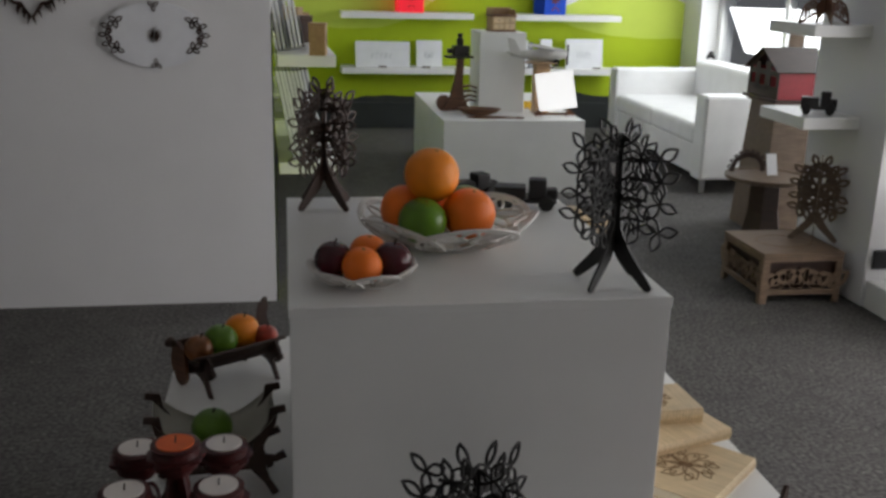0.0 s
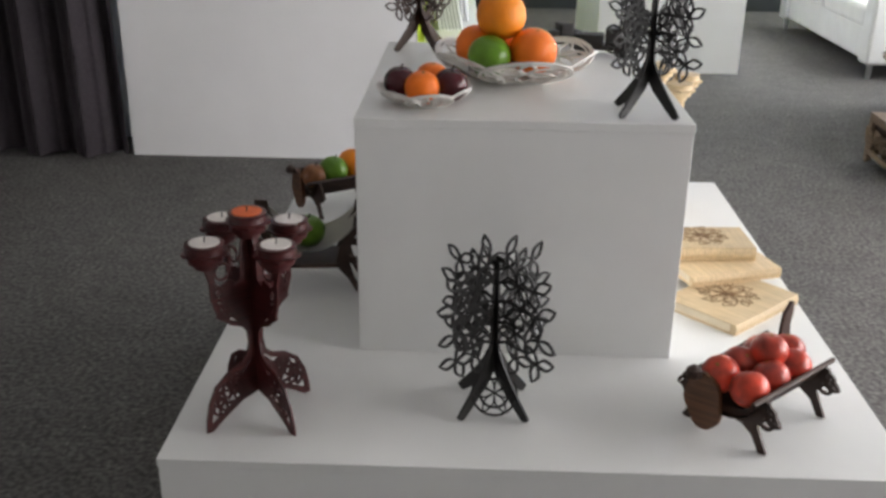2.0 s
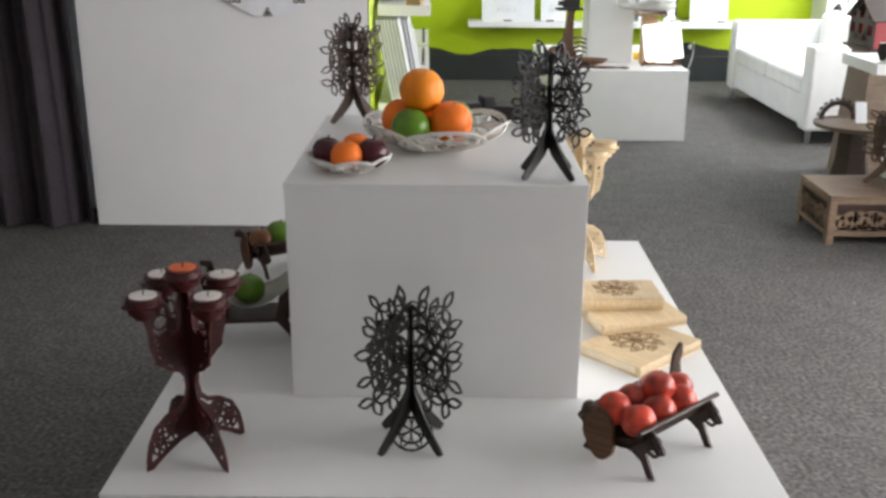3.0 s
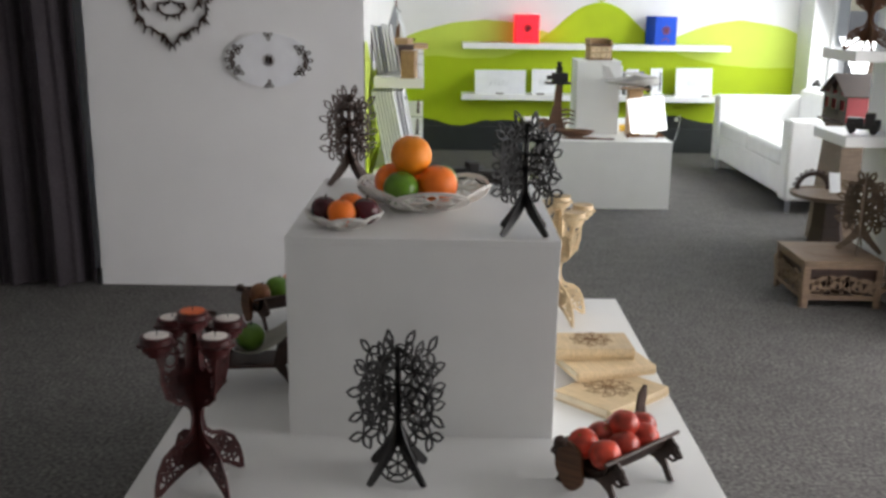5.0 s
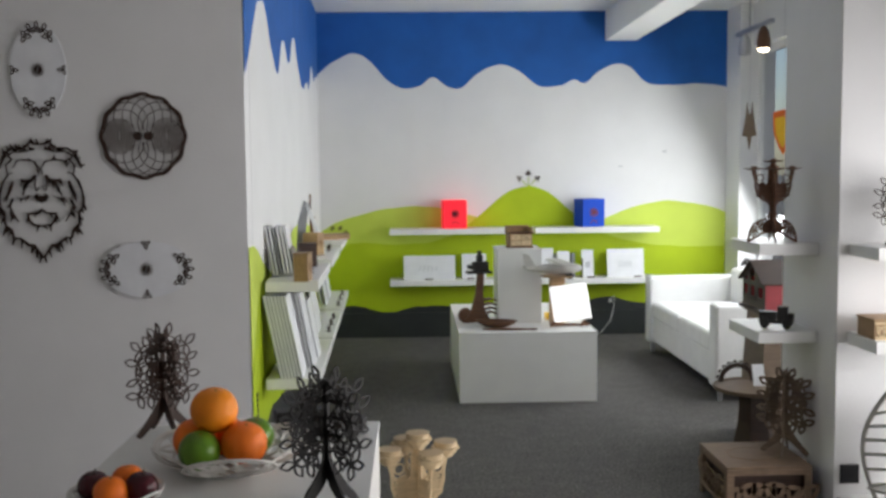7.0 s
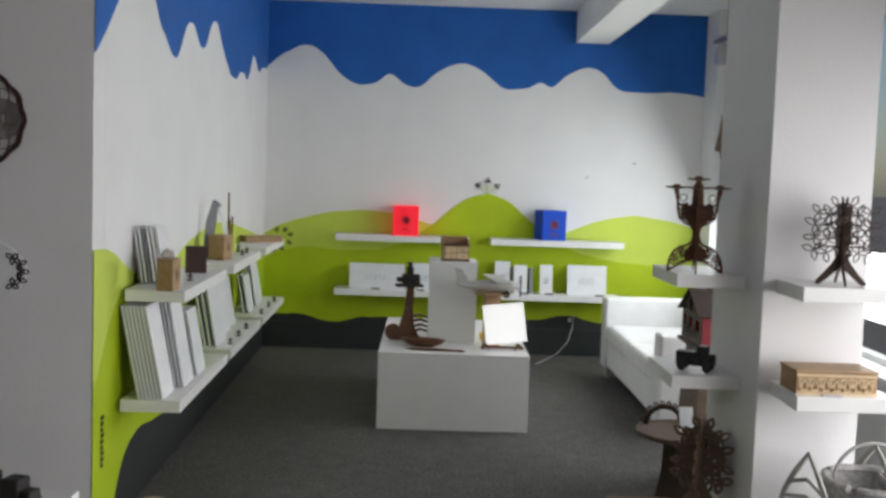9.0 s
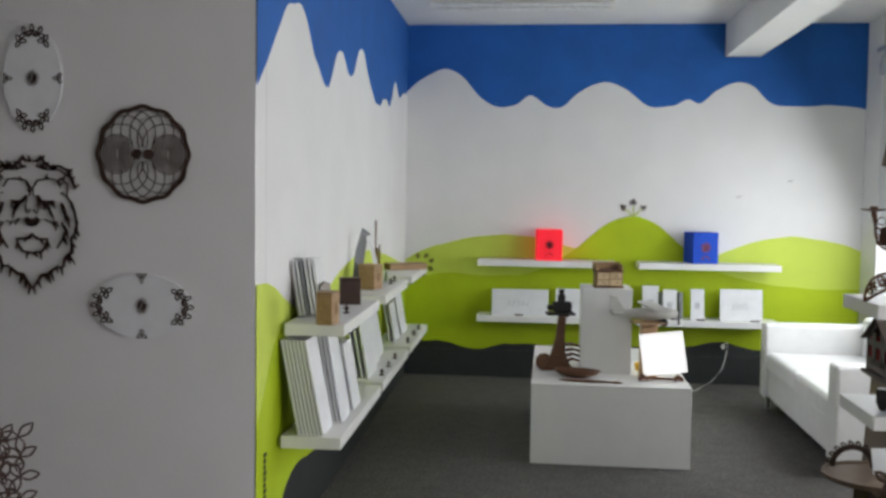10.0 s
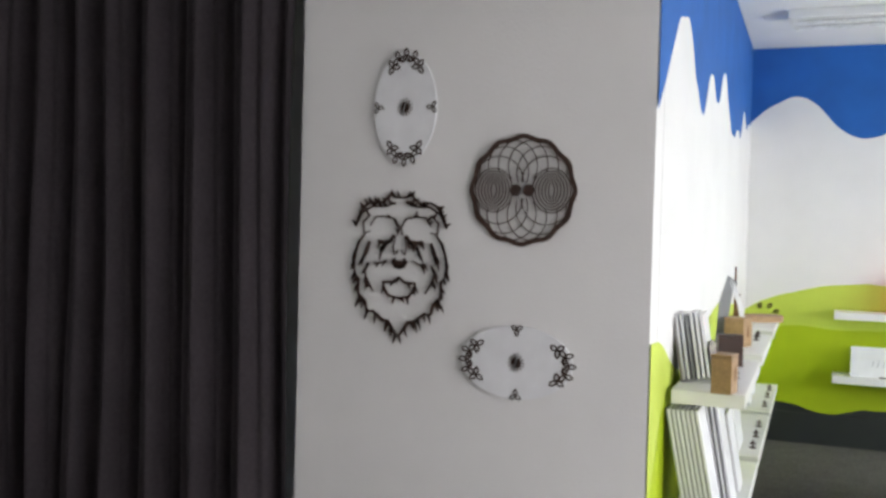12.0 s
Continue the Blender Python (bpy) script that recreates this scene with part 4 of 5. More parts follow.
# little plant and birds on the mural
mp = thing("wall_sticker", pose(2.03, BACK - 0.012, 1.36), "small dark sprouting twig sticker above the green hill", "wall sticker")
b4 = bmesh.new()
for a in (35, 90, 145):
    x, z = 0.1 * math.cos(radians(a)), 0.02 + 0.1 * math.sin(radians(a))
    for k in range(3):
        ribbon(vesica(x, z, 0.026, a + 120 * k, 0.6), 0.008, 0.002, b4, closed=True)
part("leaves", b4, DARK, mp)
b4 = bmesh.new()
for a in (45, 90, 135):
    ribbon([(0, 0), (0.09 * math.cos(radians(a)), 0.09 * math.sin(radians(a)))], 0.007, 0.002, b4)
part("stalks", b4, GREEN, mp)
for x, z in ((2.87, 1.53), (3.27, 1.66)):
    t = thing("wall_sticker", pose(x, BACK - 0.01, z), "tiny dark bird sticker on the white wall", "wall sticker", "bird stickers")
    b4 = ribbon([(-0.02, 0), (-0.005, 0.012), (0.004, 0.002), (0.02, 0.016)], 0.007, 0.002)
    part("bird", b4, GREY_EDGE, t)
t = thing("wall_sticker", pose(0.22, BACK - 0.014, 0.9) @ Matrix.Scale(0.85, 4), "dark leaf twig sticker in the room corner", "wall sticker")
b4 = bmesh.new()
for x, z, a in ((0.03, 0.1, 80), (0.1, 0.11, 40), (0.15, 0.07, 20), (0.14, 0.01, 330), (0.08, -0.04, 290), (0.02, -0.06, 250)):
    ribbon(vesica(x, z, 0.045, a, 0.6), 0.012, 0.002, b4, closed=True)
part("leaves", b4, DARK, t)

# ---- mural wall shelves ----
ROT = 91.4


def at_left(y, out, z, rz=0.0):
    return pose(left_x(y) + out, y, z, 0, 0, ROT + rz)


def leaning(y, out, z, w, h, lean, count, pitch, label):
    """A row of boards that lean against the mural wall; the faces look into the room."""
    for k in range(count):
        t = thing("display_board", at_left(y, out + k * pitch, z) @ pose(0, 0, 0, -lean, 0, 0), label, "board", "boards on the mural wall")
        part("panel", box(0, w, 0, 0.009, 0, h, 0.001), BOARD, t)
        part("backing", box(0.001, w - 0.001, 0.0095, 0.013, 0.001, h - 0.001), GREY_EDGE, t)


ZL, ZU = 0.53, 0.987
leaning(4.38, 0.1, ZL, 0.2, 0.4, 11, 7, 0.016, "tall white board in a row leaning on the shelf")
leaning(4.63, 0.175, ZL, 0.19, 0.38, 10, 4, 0.018, "tall white board in a row leaning on the shelf")
leaning(4.88, 0.17, ZL, 0.19, 0.31, 10, 5, 0.016, "white board in a row leaning on the shelf")
leaning(5.64, 0.12, ZL, 0.3, 0.33, 10, 3, 0.03, "white board leaning on the middle shelf")
leaning(6.02, 0.12, ZL, 0.22, 0.36, 10, 2, 0.03, "white board leaning on the middle shelf")
leaning(6.34, 0.1, ZL, 0.2, 0.3, 10, 2, 0.03, "white board leaning on the middle shelf")
leaning(6.95, 0.12, ZL, 0.24, 0.26, 10, 2, 0.03, "white board leaning on the far shelf")
leaning(7.3, 0.12, ZL, 0.3, 0.36, 10, 2, 0.03, "white board leaning on the far shelf")


def figurine(m, label):
    t = thing("figurine", m, label, "figurine", "small shelf figurines")
    b5 = lathe([(0.016, 0), (0.017, 0.004), (0.006, 0.007), (0.004, 0.02), (0.007, 0.028), (0.003, 0.037)], 10)
    box(-0.014, 0.014, -0.003, 0.003, 0.018, 0.024, bm=b5)
    part("body", b5, DARK, t)


for y in (5.75, 6.02, 6.3, 6.95, 7.3, 7.6):
    figurine(pose(left_x(y) + 0.235, y, ZL), "small dark wooden figurine at the shelf edge")
for y in (4.8, 6.25, 6.42):
    figurine(pose(left_x(y) + 0.21, y, ZU), "small dark wooden figurine on the upper shelf")


def wood_box(m, w, d, h, mat, label, motif=True, name="wooden_box"):
    t = thing(name, m, label, "box")
    part("body", box(-w / 2, w / 2, -d / 2, d / 2, 0, h - 0.012, 0.002), mat, t)
    part("lid", box(-w / 2 - 0.001, w / 2 + 0.001, -d / 2 - 0.001, d / 2 + 0.001, h - 0.011, h, 0.002), mat, t)
    if motif:
        b5 = bmesh.new()
        ribbon(vesica(0, h * 0.3, h * 0.4, 90, 0.5), 0.004, 0.001, b5, closed=True)
        ribbon(vesica(0, h * 0.38, h * 0.22, 90, 0.5), 0.004, 0.001, b5, closed=True)
        p = part("motif", b5, BURN, t)
        p.location.y = -d / 2 - 0.001
    return t


# upper near shelf: folders in a rack, a box, a dark box
rk = thing("magazine_rack", at_left(4.6, 0.035, ZU) @ pose(0, 0, 0, -9, 0, 0), "grey cardboard rack with pale booklets on the shelf", "rack")
prof = [(0.0, 0.0), (0.2, 0.0), (0.2, 0.22), (0.1, 0.27), (0.0, 0.24)]
for y, f in ((0.0, 1.0), (-0.115, 0.5)):
    p = part("side", plate([(x, z * f) for x, z in prof], 0.004), PHOTO, rk)
    p.location.y = y
part("back", box(0.198, 0.202, -0.115, 0, 0, 0.12), GREY_EDGE, rk)
part("bottom", box(0, 0.2, -0.115, 0, 0, 0.004), GREY_EDGE, rk)
for k in range(6):
    part("booklet", box(0.006, 0.19, -0.014 - k * 0.018, -0.004 - k * 0.018, 0.005, 0.25 - 0.006 * (k % 3)), GREY_EDGE if k == 2 else BOARD, rk)
wood_box(at_left(4.43, 0.2, ZU, -10), 0.085, 0.07, 0.135, TAN, "tan plywood box with burnt motif on the shelf")
wood_box(at_left(5.16, 0.16, ZU, -75), 0.1, 0.06, 0.13, DARK, "dark brown wooden box on the shelf", False)
wood_box(at_left(5.93, 0.14, ZU, -20), 0.1, 0.1, 0.14, TAN, "orange tan plywood box on the middle upper shelf")
fr = thing("cut_out_display", at_left(5.98, 0.05, ZU, -60), "grey leaning cut-out panels on the middle shelf", "ornament")
part("panel", ribbon([(0.0, 0.0), (0.02, 0.2), (0.05, 0.33), (0.08, 0.3)], [0.05, 0.06, 0.04, 0.01], 0.006), GREY_EDGE, fr)
part("panel", ribbon([(0.05, 0.32), (0.1, 0.2), (0.14, 0.02)], 0.025, 0.006), BOARD, fr)
pc = thing("pencil_cup", at_left(6.5, 0.09, ZU), "yellow green cup with upright dark sticks", "cup")
part("cup", lathe([(0.035, 0), (0.04, 0.1), (0.036, 0.1)], 16), LIME, pc)
for a, b5, h in ((-0.02, 0.0, 0.2), (0.0, 0.01, 0.37), (0.02, -0.01, 0.22)):
    part("stick", tube([(a * 0.5, b5, 0.02), (a, b5, h)], 0.006, 8), BROWN, pc)
wood_box(at_left(7.4, 0.16, ZU, -60), 0.28, 0.12, 0.045, TAN, "flat tan wooden case on the far shelf", False)
bx = thing("plant_sprig", at_left(6.4, 0.16, ZU), "small dark green sprig ornament", "ornament")
b5 = bmesh.new()
for k in range(8):
    ribbon(vesica(0, 0.005, 0.06, 20 + 20 * k, 0.5), 0.008, 0.003, b5, closed=True)
part("sprig", b5, LEAF, bx)

# ---- far plinth display ----
PZ = 0.46
ch = thing("mini_chest", pose(1.71, 6.56, 0.97, 0, 0, 8) @ Matrix.Scale(1.15, 4), "small plywood chest of drawers on the white block", "chest")
part("body", box(-0.07, 0.07, -0.05, 0.05, 0.008, 0.085, 0.002), TAN, ch)
for z in (0.014, 0.05):
    for x in (-0.064, 0.003):
        part("drawer", box(x, x + 0.061, -0.055, -0.0502, z, z + 0.03, 0.001), PLY, ch)
part("base", box(-0.075, 0.075, -0.055, 0.055, 0, 0.008), BROWN, ch)
part("top_tray", box(-0.075, 0.075, -0.055, 0.055, 0.0855, 0.093), BROWN, ch)
for x in (-0.07, 0.062):
    part("gallery_post", box(x, x + 0.008, -0.05, 0.05, 0.0935, 0.122, 0.001), TAN, ch)
part("gallery_rail", box(-0.074, 0.074, 0.044, 0.052, 0.0935, 0.132, 0.001), TAN, ch)
for z in (0.029, 0.065):
    for x in (-0.034, 0.034):
        part("knob", lathe([(0.003, 0), (0.004, 0.005)], 8, None, pose(x, -0.0552, z, 90, 0, 0)), BROWN, ch)

tw = thing("model_tower", pose(1.43, 6.5, PZ, 0, 0, 10), "brown curved wooden tower carrying a black model engine", "model")
mast = plate([(-0.12, 0.0), (0.1, 0.0), (0.06, 0.03), (0.03, 0.09), (0.022, 0.2), (0.028, 0.34), (-0.016, 0.34), (-0.03, 0.2), (-0.06, 0.09)], 0.03)
part("mast", mast, BROWN, tw)
for k in range(4):
    part("strut", ribbon([(0.02, 0.05 + 0.035 * k), (0.075, 0.07 + 0.03 * k), (0.12, 0.055 + 0.03 * k)], 0.012, 0.05), BROWN, tw)
part("foot_disc", lathe([(0.05, 0), (0.052, 0.01), (0.05, 0.02)], 20, None, pose(-0.1, 0.02, 0.05, 90, 0, 0)), BROWN, tw)
part("deck", box(-0.09, 0.08, -0.05, 0.05, 0.34, 0.355, 0.002), BLACKWOOD, tw)
part("engine", box(-0.05, 0.06, -0.03, 0.03, 0.356, 0.42, 0.008), BLACKWOOD, tw)
part("engine_boiler", lathe([(0.022, 0), (0.024, 0.04), (0.012, 0.05), (0.02, 0.075)], 14, None, pose(0.0, 0, 0.42)), BLACKWOOD, tw)
part("buffer", box(-0.085, -0.05, -0.02, 0.02, 0.37, 0.4, 0.004), BLACKWOOD, tw)
dsh = thing("wooden_dish", pose(1.525, 6.27, PZ, 0, 0, -12), "brown leaf-shaped wooden dish on the plinth", "dish")
b5 = lathe([(0.05, 0.0), (0.1, 0.02), (0.125, 0.045), (0.115, 0.045), (0.06, 0.012)], 30)
bmesh.ops.scale(b5, vec=(1.15, 0.6, 1), verts=b5.verts)
part("bowl", b5, BROWN, dsh, smooth=True)
pn = thing("wooden_pen", pose(1.42, 6.13, PZ + 0.009, 0, 0, -6), "dark turned wooden pen lying on the plinth", "pen")
part("barrel", lathe([(0.003, 0), (0.008, 0.05), (0.009, 0.2), (0.005, 0.3), (0.008, 0.33), (0.004, 0.36)], 12, None, pose(0, 0, 0, 0, 90, 0)), BROWN, pn)

tb = thing("white_tablet", pose(1.9, 6.22, PZ, 0, 0, 0), "lit blank white square panel propped on a wooden easel", "light panel")
p = part("panel", box(-0.0, 0.25, 0, 0.008, 0, 0.24, 0.002), PANEL, tb)
p.matrix_local = pose(0.01, 0.0, 0.03, -14, -7, 0)
for x in (0.0, 0.2):
    part("easel_foot", ribbon([(x - 0.02, 0.008), (x + 0.005, 0.03), (x + 0.035, 0.012)], [0.016, 0.03, 0.018], 0.03), BROWN, tb)
part("easel_bar", box(0.0, 0.22, 0.02, 0.03, 0.005, 0.02), BROWN, tb)

pl = thing("model_plane", pose(1.945, 6.36, PZ, 0, 0, 6) @ Matrix.Scale(1.08, 4), "pale model airplane on a wooden stand", "model plane")
part("stand", box(-0.045, 0.045, -0.03, 0.03, 0, 0.3, 0.004), TAN, pl)
b5 = lathe([(0.006, -0.2), (0.02, -0.14), (0.035, -0.02), (0.036, 0.09), (0.02, 0.15), (0.008, 0.16)], 16, None, pose(0, 0, 0.35, 0, 90, 0))
part("fuselage", b5, PLANE, pl, smooth=True)
part("wing", box(-0.02, 0.07, -0.23, 0.23, 0.385, 0.395, 0.003), PLANE, pl)
part("tail_fin", plate([(-0.2, 0.35), (-0.13, 0.36), (-0.18, 0.44), (-0.22, 0.45)], 0.006), PLANE, pl)
part("tail_wing", box(-0.2, -0.15, -0.08, 0.08, 0.355, 0.361), PLANE, pl)
part("propeller", box(0.16, 0.166, -0.008, 0.008, 0.29, 0.41), BLACKWOOD, pl)
part("stand_plate", lathe([(0.1, 0.3), (0.105, 0.304), (0.1, 0.308)], 24), TAN, pl)
for y in (-0.06, 0.06):
    part("wheel", lathe([(0.02, -0.006), (0.022, 0), (0.02, 0.006)], 14, None, pose(0.07, y, 0.308, 90, 0, 0)), BLACKWOOD, pl)
part("landing_gear", box(0.06, 0.08, -0.05, 0.05, 0.3, 0.315), BLACKWOOD, pl)
toy_truck(pose(1.96, 6.55, PZ, 0, 0, 20), 1.2, YELLOW, "yellow toy car beside the white block", "toys")

cb = thing("cable", pose(0, 0, 0), "white power cable hanging from the black skirting", "cable")
part("cord", tube([(2.77, 8.62, 0.33), (2.8, 8.58, 0.36), (2.79, 8.55, 0.27), (2.75, 8.5, 0.15), (2.66, 8.44, 0.06), (2.55, 8.36, 0.012), (2.45, 8.2, 0.008)], 0.0032, 8), WHITE, cb)
part("plug", box(2.76, 2.785, 8.6, 8.64, 0.3, 0.33, 0.005), WHITE, cb)

# ---- pier display ----
pd = thing("pedestal", pose(2.985, 5.115, 0), "tapering brown plywood pedestal behind the pier", "pedestal")
bm = bmesh.new()
rings = [[bm.verts.new((sx * w, sy * w * 1.25, z)) for sx, sy in ((-1, -1), (1, -1), (1, 1), (-1, 1))] for w, z in ((0.15, 0.0), (0.115, 0.7))]
for k in range(4):
    bm.faces.new((rings[0][k], rings[0][(k + 1) % 4], rings[1][(k + 1) % 4], rings[1][k]))
bm.faces.new(rings[0])
bm.faces.new(rings[1])
part("body", bm, MUTED, pd)
part("top_board", box(-0.13, 0.13, -0.165, 0.165, 0.7, 0.715, 0.002), MUTED, pd)
bh = thing("bird_house", pose(2.855, 4.945, 0.715), "dark wooden bird house with a red side wall on a pedestal", "bird house")
HL, HW, HE, HT = 0.26, 0.34, 0.17, 0.275
part("base", box(-0.02, HL + 0.02, -0.02, HW + 0.02, 0.0, 0.018, 0.002), DARK, bh)
for x in (0.0, HL - 0.006):
    b5 = ribbon([(0.012, 0.018), (0.012, HE), (HW / 2, HT - 0.01), (HW - 0.012, HE), (HW - 0.012, 0.018)], 0.026, 0.006)
    ribbon([(0.0, 0.05), (HW, 0.05)], 0.06, 0.0058, b5)
    ribbon([(HW * 0.36, 0.05), (HW * 0.36, HE + 0.04)], 0.06, 0.0058, b5)
    ribbon([(HW * 0.7, 0.05), (HW * 0.7, HE + 0.03)], 0.05, 0.0058, b5)
    ribbon([(0.0, HE - 0.02), (HW, HE - 0.02)], 0.03, 0.0056, b5)
    p = part("gable_panel", b5, DARK, bh, "dark openwork gable")
    p.matrix_local = pose(x, 0, 0, 0, 0, 90)
for y in (0.0, HW - 0.006):
    part("side_panel", box(0.005, HL - 0.008, y, y + 0.006, 0.018, HE), REDPAINT, bh, "red painted side wall")
for sgn in (-1, 1):
    ang = math.degrees(math.atan2(HT - HE, HW / 2))
    p = part("roof_panel", box(-0.025, HL + 0.025, 0, 0.225, 0, 0.007, 0.001), DARK, bh)
    p.matrix_local = pose(0, HW / 2, HT) @ (pose(0, 0, 0, -ang, 0, 0) if sgn > 0 else pose(HL, 0, 0, 0, 0, 180) @ pose(0, 0, 0, -ang, 0, 0))
toy_truck(pose(2.585, 4.06, 0.785, 0, 0, -28) @ Matrix.Diagonal((1, 1, 1.4, 1)), 1.2, BLACKWOOD, "black wooden model truck on the pier shelf", "toys")

# carved crate beside the pier
cr = thing("carved_crate", pose(2.3, 3.84, 0), "worn brown plywood crate with leaf cut-out sides on the carpet", "crate")
CW, CD, CH = 0.365, 0.38, 0.225
part("top", box(-0.005, CW + 0.005, -0.005, CD + 0.005, CH - 0.012, CH, 0.002), CRATE, cr)
b5 = bmesh.new()
ribbon(arc(CW / 2, CD / 2, 0.1, 0, 360, 24, 1.2)[:-1], 0.003, 0.001, b5, closed=True)
p = part("engraved_oval", b5, BURN, cr)
p.matrix_local = pose(0, 0, CH + 0.0006) @ pose(0, 0, 0, 90, 0, 0) @ Matrix.Scale(-1, 4, (0, 0, 1))
part("core", box(0.02, CW - 0.02, 0.02, CD - 0.02, 0.06, CH - 0.013), DARK, cr)


def cut_side(w):
    b6 = ribbon([(0, 0.05), (w, 0.05)], 0.022, 0.008)
    ribbon([(0, CH - 0.026), (w, CH - 0.026)], 0.024, 0.008, b6)
    for x in (0.015, w - 0.015):
        ribbon([(x, 0.0), (x, CH - 0.014)], 0.03, 0.0078, b6)
    rr = random.Random(int(w * 1000))
    for k in range(7):
        x = 0.05 + (w - 0.1) * k / 6
        a = 40 + 100 * (k % 2) + rr.uniform(-15, 15)
        ribbon(vesica(x, 0.075, 0.1, a, 0.55), 0.02, 0.0075, b6, closed=True)
    return b6


for m2, w2 in ((pose(0, 0, 0), CW), (pose(0, CD, 0), CW), (pose(0, 0, 0, 0, 0, 90), CD), (pose(CW, 0, 0, 0, 0, 90), CD)):
    p = part("cut_side", cut_side(w2), CRATE, cr)
    p.matrix_local = m2

# round tray table behind the crate
ty = thing("tray_table", pose(2.72, 4.7, 0), "brown round tray on a dark tapering stand", "tray table")
part("stand", lathe([(0.13, 0), (0.12, 0.02), (0.085, 0.2), (0.08, 0.36)], 6), DARK, ty)
b5 = lathe([(0.19, 0.36), (0.205, 0.365), (0.21, 0.385), (0.2, 0.385), (0.19, 0.375)], 36)
part("tray", b5, MUTED, ty)
for s in (1,):
    b5 = ribbon(arc(0, 0.385, 0.085, 0, 180, 14), 0.022, 0.008)
    for k in range(9):
        a = 20 + 17.5 * k
        ribbon(vesica(0.09 * math.cos(radians(a)), 0.385 + 0.09 * math.sin(radians(a)), 0.026, a + 40, 0.6), 0.007, 0.0078, b5, closed=True)
    p = part("handle", b5, DARK, ty)
    p.matrix_local = pose(-0.06, s * 0.1, 0)
lb = thing("leaning_board", pose(3.15, 5.4, 0.0, 0, 0, 0), "tall tan plywood board leaning by the pier", "board")
p = part("panel", plate([(-0.1, 0), (0.07, 0), (0.06, 1.05), (0.0, 1.12), (-0.03, 1.05)], 0.01), MUTED, lb)
p.matrix_local = pose(0, 0, 0, -6, 4, 0)
cd = thing("white_card", pose(2.74, 4.68, 0.387, -15, 5, 25), "small white card standing on the tray", "card")
part("card", box(-0.04, 0.04, 0, 0.002, 0, 0.11), BOARD, cd)
# spiky cut-out tree on the crate
sp = thing("decorative_tree", pose(2.62, 4.03, CH, 0, 0, 60), "brown grey cut-out tree standing on the crate", "ornament", "laser-cut trees")
for k in range(2):
    a, c = tree_plate(0.36, 0.2, 40 + k, 2.4)
    for nm, bb in (("trunk_panel", a), ("leaf_panel", c)):
        p = part(nm, bb, MUTED, sp)
        p.matrix_local = pose(0, 0, 0, 0, 0, 90 * k)

# carved long box on the lower front pier shelf
lbx = thing("carved_box", pose(2.785, 3.55, 0.815) @ Matrix.Diagonal((0.88, 1, 0.92, 1)), "long tan wooden box with carved front on the pier shelf", "box")
part("body", box(0.0, 0.31, 0.0, 0.15, 0, 0.078, 0.001), TAN, lbx)
part("lid", box(-0.004, 0.314, -0.004, 0.154, 0.079, 0.09, 0.002), TAN, lbx)
b5 = ribbon([(0, 0.006), (0.31, 0.006)], 0.012, 0.005)
ribbon([(0, 0.072), (0.31, 0.072)], 0.01, 0.005, b5)
for k in range(14):
    ribbon(vesica(0.02 + k * 0.0205, 0.012, 0.056, 60 + 60 * (k % 2), 0.5), 0.006, 0.005, b5, closed=True)
p = part("carved_front", b5, PLY, lbx)
p.location.y = -0.003
nb = thing("name_plate", pose(2.86, 3.515, 0.815), "small clear name plate on the pier shelf", "sign", "name plates")
part("plate", box(0, 0.07, 0, 0.015, 0, 0.006, 0.001), METAL, nb)

# socket on the pier
sk = thing("wall_socket", pose(2.755, PY0 - 0.012, 0.17), "black square socket plate low on the pier", "socket")
part("plate", box(0.0, 0.08, 0, 0.012, 0, 0.08, 0.003), SOCKET, sk)
part("insert", lathe([(0.022, 0), (0.024, 0.002)], 18, None, pose(0.04, -0.0005, 0.04, 90, 0, 0)), SOCKET, sk)

# openwork rack and wicker basket on the very low plinth
ra = thing("openwork_rack", pose(2.79, 3.42, 0.12, 0, 0, 25) @ Matrix.Scale(1.1, 4), "pale grey openwork rack with pointed end panels", "rack")
for x in (0.0, 0.28):
    b5 = ribbon(vesica(0, 0.0, 0.48, 90, 0.55, 10), 0.018, 0.006, closed=True)
    p = part("end_panel", b5, PLANE, ra)
    p.matrix_local = pose(x, 0, 0, 0, 0, 80)
    for k in range(7):
        z = 0.06 + 0.052 * k
        w3 = 0.13 * math.sin(math.pi * z / 0.48)
        p = part("slat", ribbon([(-w3, z), (0, z + 0.03), (w3, z)], 0.012, 0.0055), PLANE, ra)
        p.matrix_local = pose(x, 0, 0, 0, 0, 80)
part("bottom", box(0.0, 0.28, -0.09, 0.09, 0.1, 0.108), PLANE, ra)
part("support", box(0.02, 0.26, -0.03, 0.03, 0.0, 0.1), PLANE, ra)
wb = thing("wicker_basket", pose(3.0, 3.42, 0.239) @ Matrix.Scale(1.25, 4), "round grey wicker basket with hoop handle", "basket")
part("bowl", lathe([(0.07, 0), (0.1, 0.05), (0.115, 0.13), (0.122, 0.25), (0.116, 0.262), (0.108, 0.25), (0.09, 0.06), (0.05, 0.01)], 28), SILVER, wb)
part("rim", tube([(0.117 * math.cos(a), 0.117 * math.sin(a), 0.258) for a in [2 * math.pi * i / 28 for i in range(29)]], 0.012, 8), SILVER, wb)
part("handle", tube([(0.1 * math.cos(a), 0, 0.26 + 0.1 * math.sin(a)) for a in [math.pi * i / 14 for i in range(15)]], 0.005, 8), SILVER, wb)

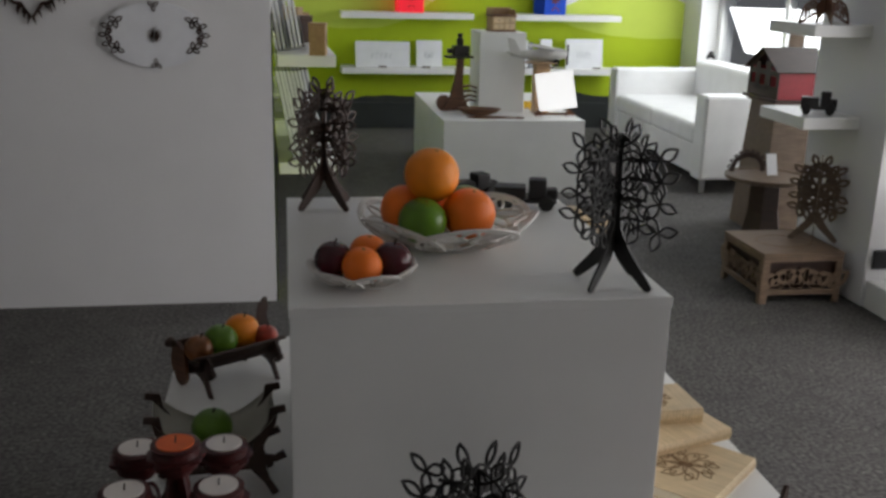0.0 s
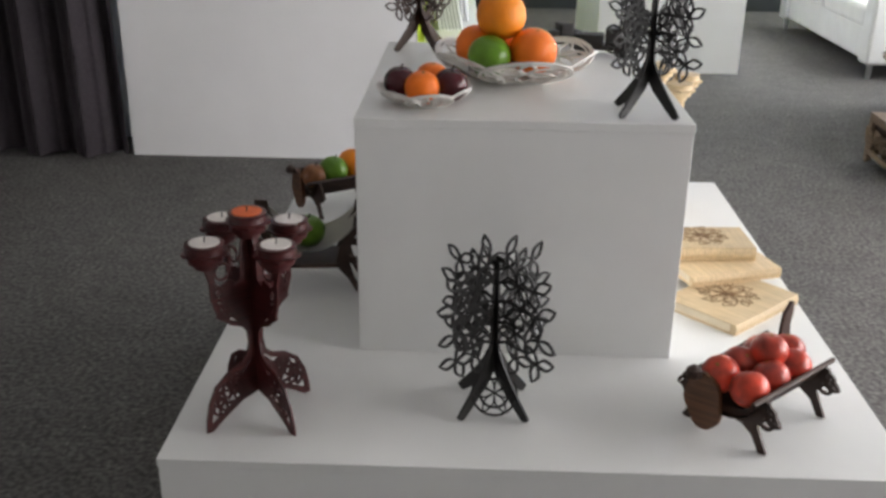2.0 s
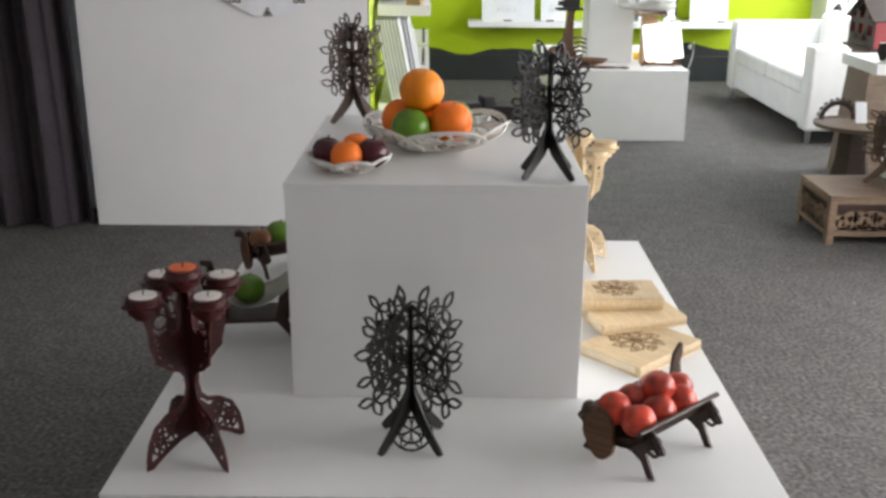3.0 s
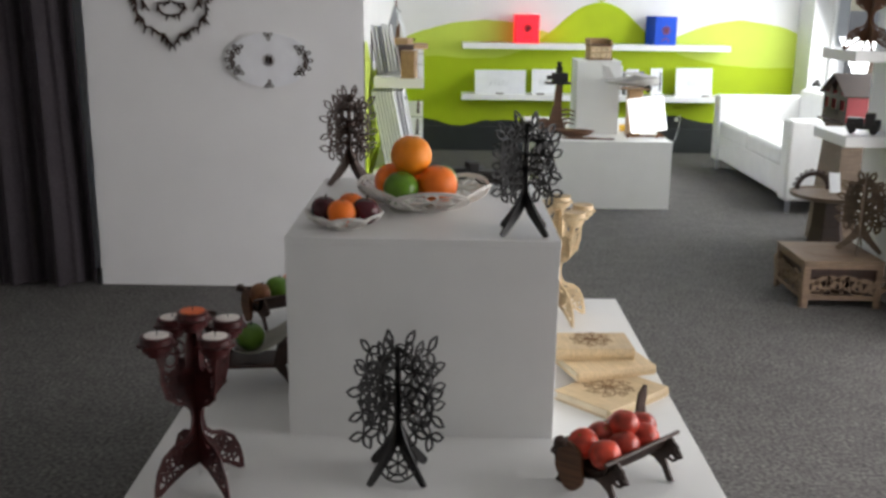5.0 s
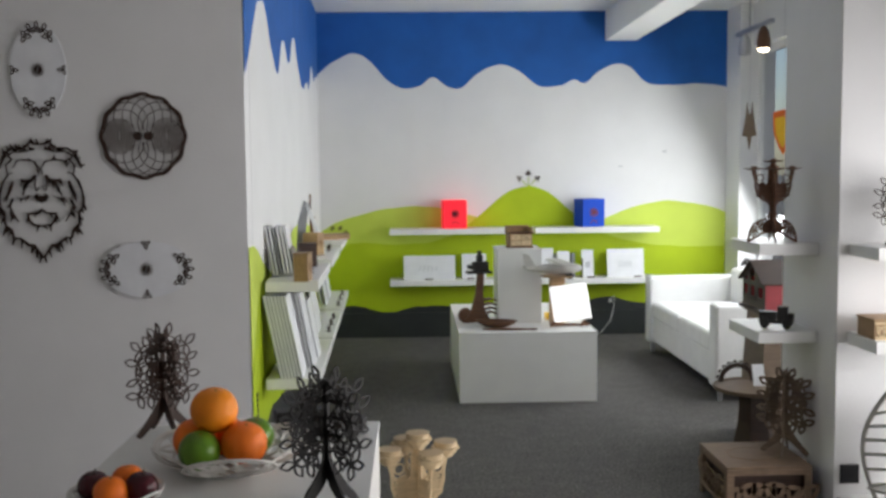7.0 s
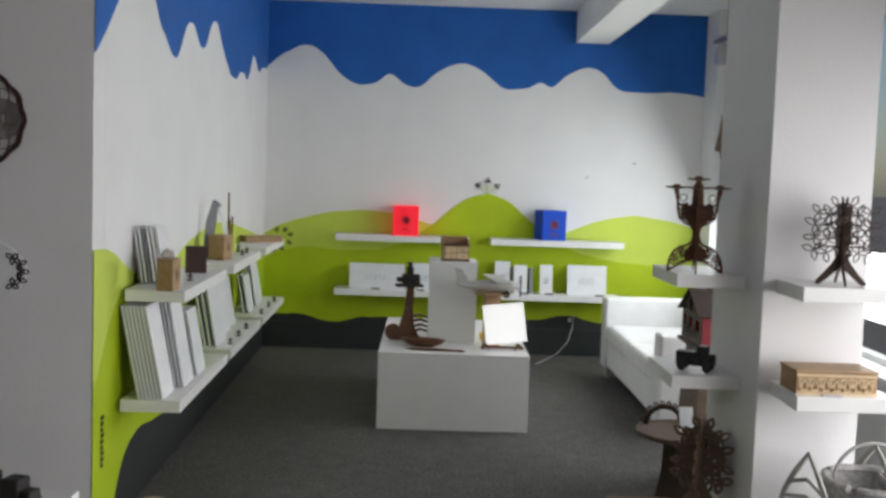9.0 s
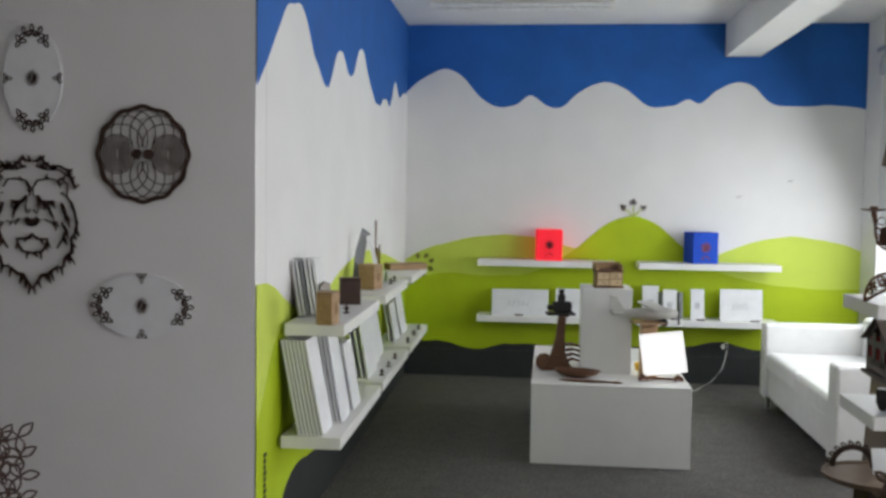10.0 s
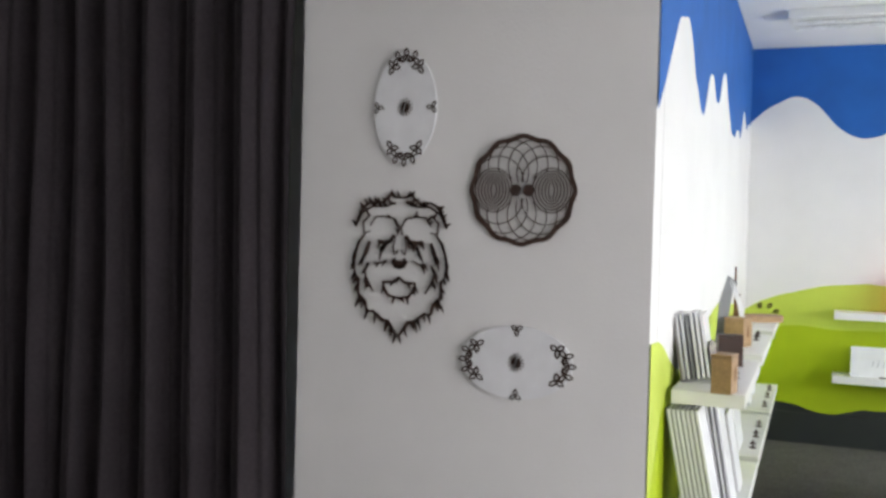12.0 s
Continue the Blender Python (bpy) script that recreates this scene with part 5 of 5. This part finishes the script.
# window reveal decorations
for x, y, z, nm in ((3.9, 7.55, 1.95, "shield"), (3.89, 8.05, 2.0, "bat")):
    if nm == "shield":
        t = thing("toy_shield", pose(3.88, 7.4, 1.78, 0, 0, -60), "orange and yellow toy shield hanging before the window", "toy shield")
        o = [(-0.1, 0.16), (0, 0.18), (0.1, 0.16), (0.09, 0.0), (0.04, -0.11), (0, -0.17), (-0.04, -0.11), (-0.09, 0.0)]
        part("body", plate(o, 0.01), AMBER, t)
        part("centre", plate([(x3 * 0.7, z3 * 0.7) for x3, z3 in o], 0.006, None, pose(0, -0.009, 0)), YELLOW, t)
        part("hanging_string", tube([(0, 0, 0.17), (0, 0, TOP - 1.78)], 0.0012, 5), METAL, t)
    else:
        t = thing("hanging_figure", pose(3.82, 8.0, 1.78, 0, 0, -35), "dark wooden rabbit-eared figure hanging by the window", "ornament")
        part("body", plate([(-0.03, 0.17), (-0.02, 0.28), (-0.005, 0.18), (0.01, 0.18), (0.022, 0.28), (0.032, 0.17), (0.045, 0.08), (0.06, 0.0), (0.02, -0.01), (0.0, -0.12), (-0.02, -0.01), (-0.06, 0.0), (-0.045, 0.08)], 0.012), MUTED, t)
        part("hanging_string", tube([(0, 0, 0.17), (0, 0, TOP - 1.78)], 0.0012, 5), METAL, t)
sl = thing("spot_light", pose(3.78, 7.9, TOP), "ceiling track with a lit spotlight and a dark one", "spotlight")
part("track", box(-0.02, 0.02, -0.5, 0.3, -0.3, -0.27), METAL, sl)
part("track_rod", box(-0.006, 0.006, -0.006, 0.006, -0.27, 0), METAL, sl)
for y in (-0.32, 0.12):
    part("housing", lathe([(0.05, -0.48), (0.055, -0.42), (0.04, -0.34), (0.015, -0.3)], 18, None, pose(0, y, 0)), BROWN if y < 0 else METAL, sl)
part("bulb", lathe([(0.03, -0.5), (0.045, -0.485), (0.045, -0.481)], 16, None, pose(0, -0.32, 0)), LAMPGLOW, sl, "lit bulb")
toy_truck(pose(3.72, 7.75, 0.701, 0, 0, 60), 1.0, BLACKWOOD, "dark model plane-like toy lying on the sofa back", "toys")

# unreadable vertical lettering on the lime paint
st = thing("wall_sticker", pose(left_x(4.17) + 0.006, 4.17, 0.3), "small dark vertical lettering on the green paint", "wall sticker")
for k in range(9):
    part("letter_bar", box(-0.001, 0.002, -0.012, 0.008 + 0.006 * (k % 3), k * 0.024, k * 0.024 + 0.015), BLACK, st)
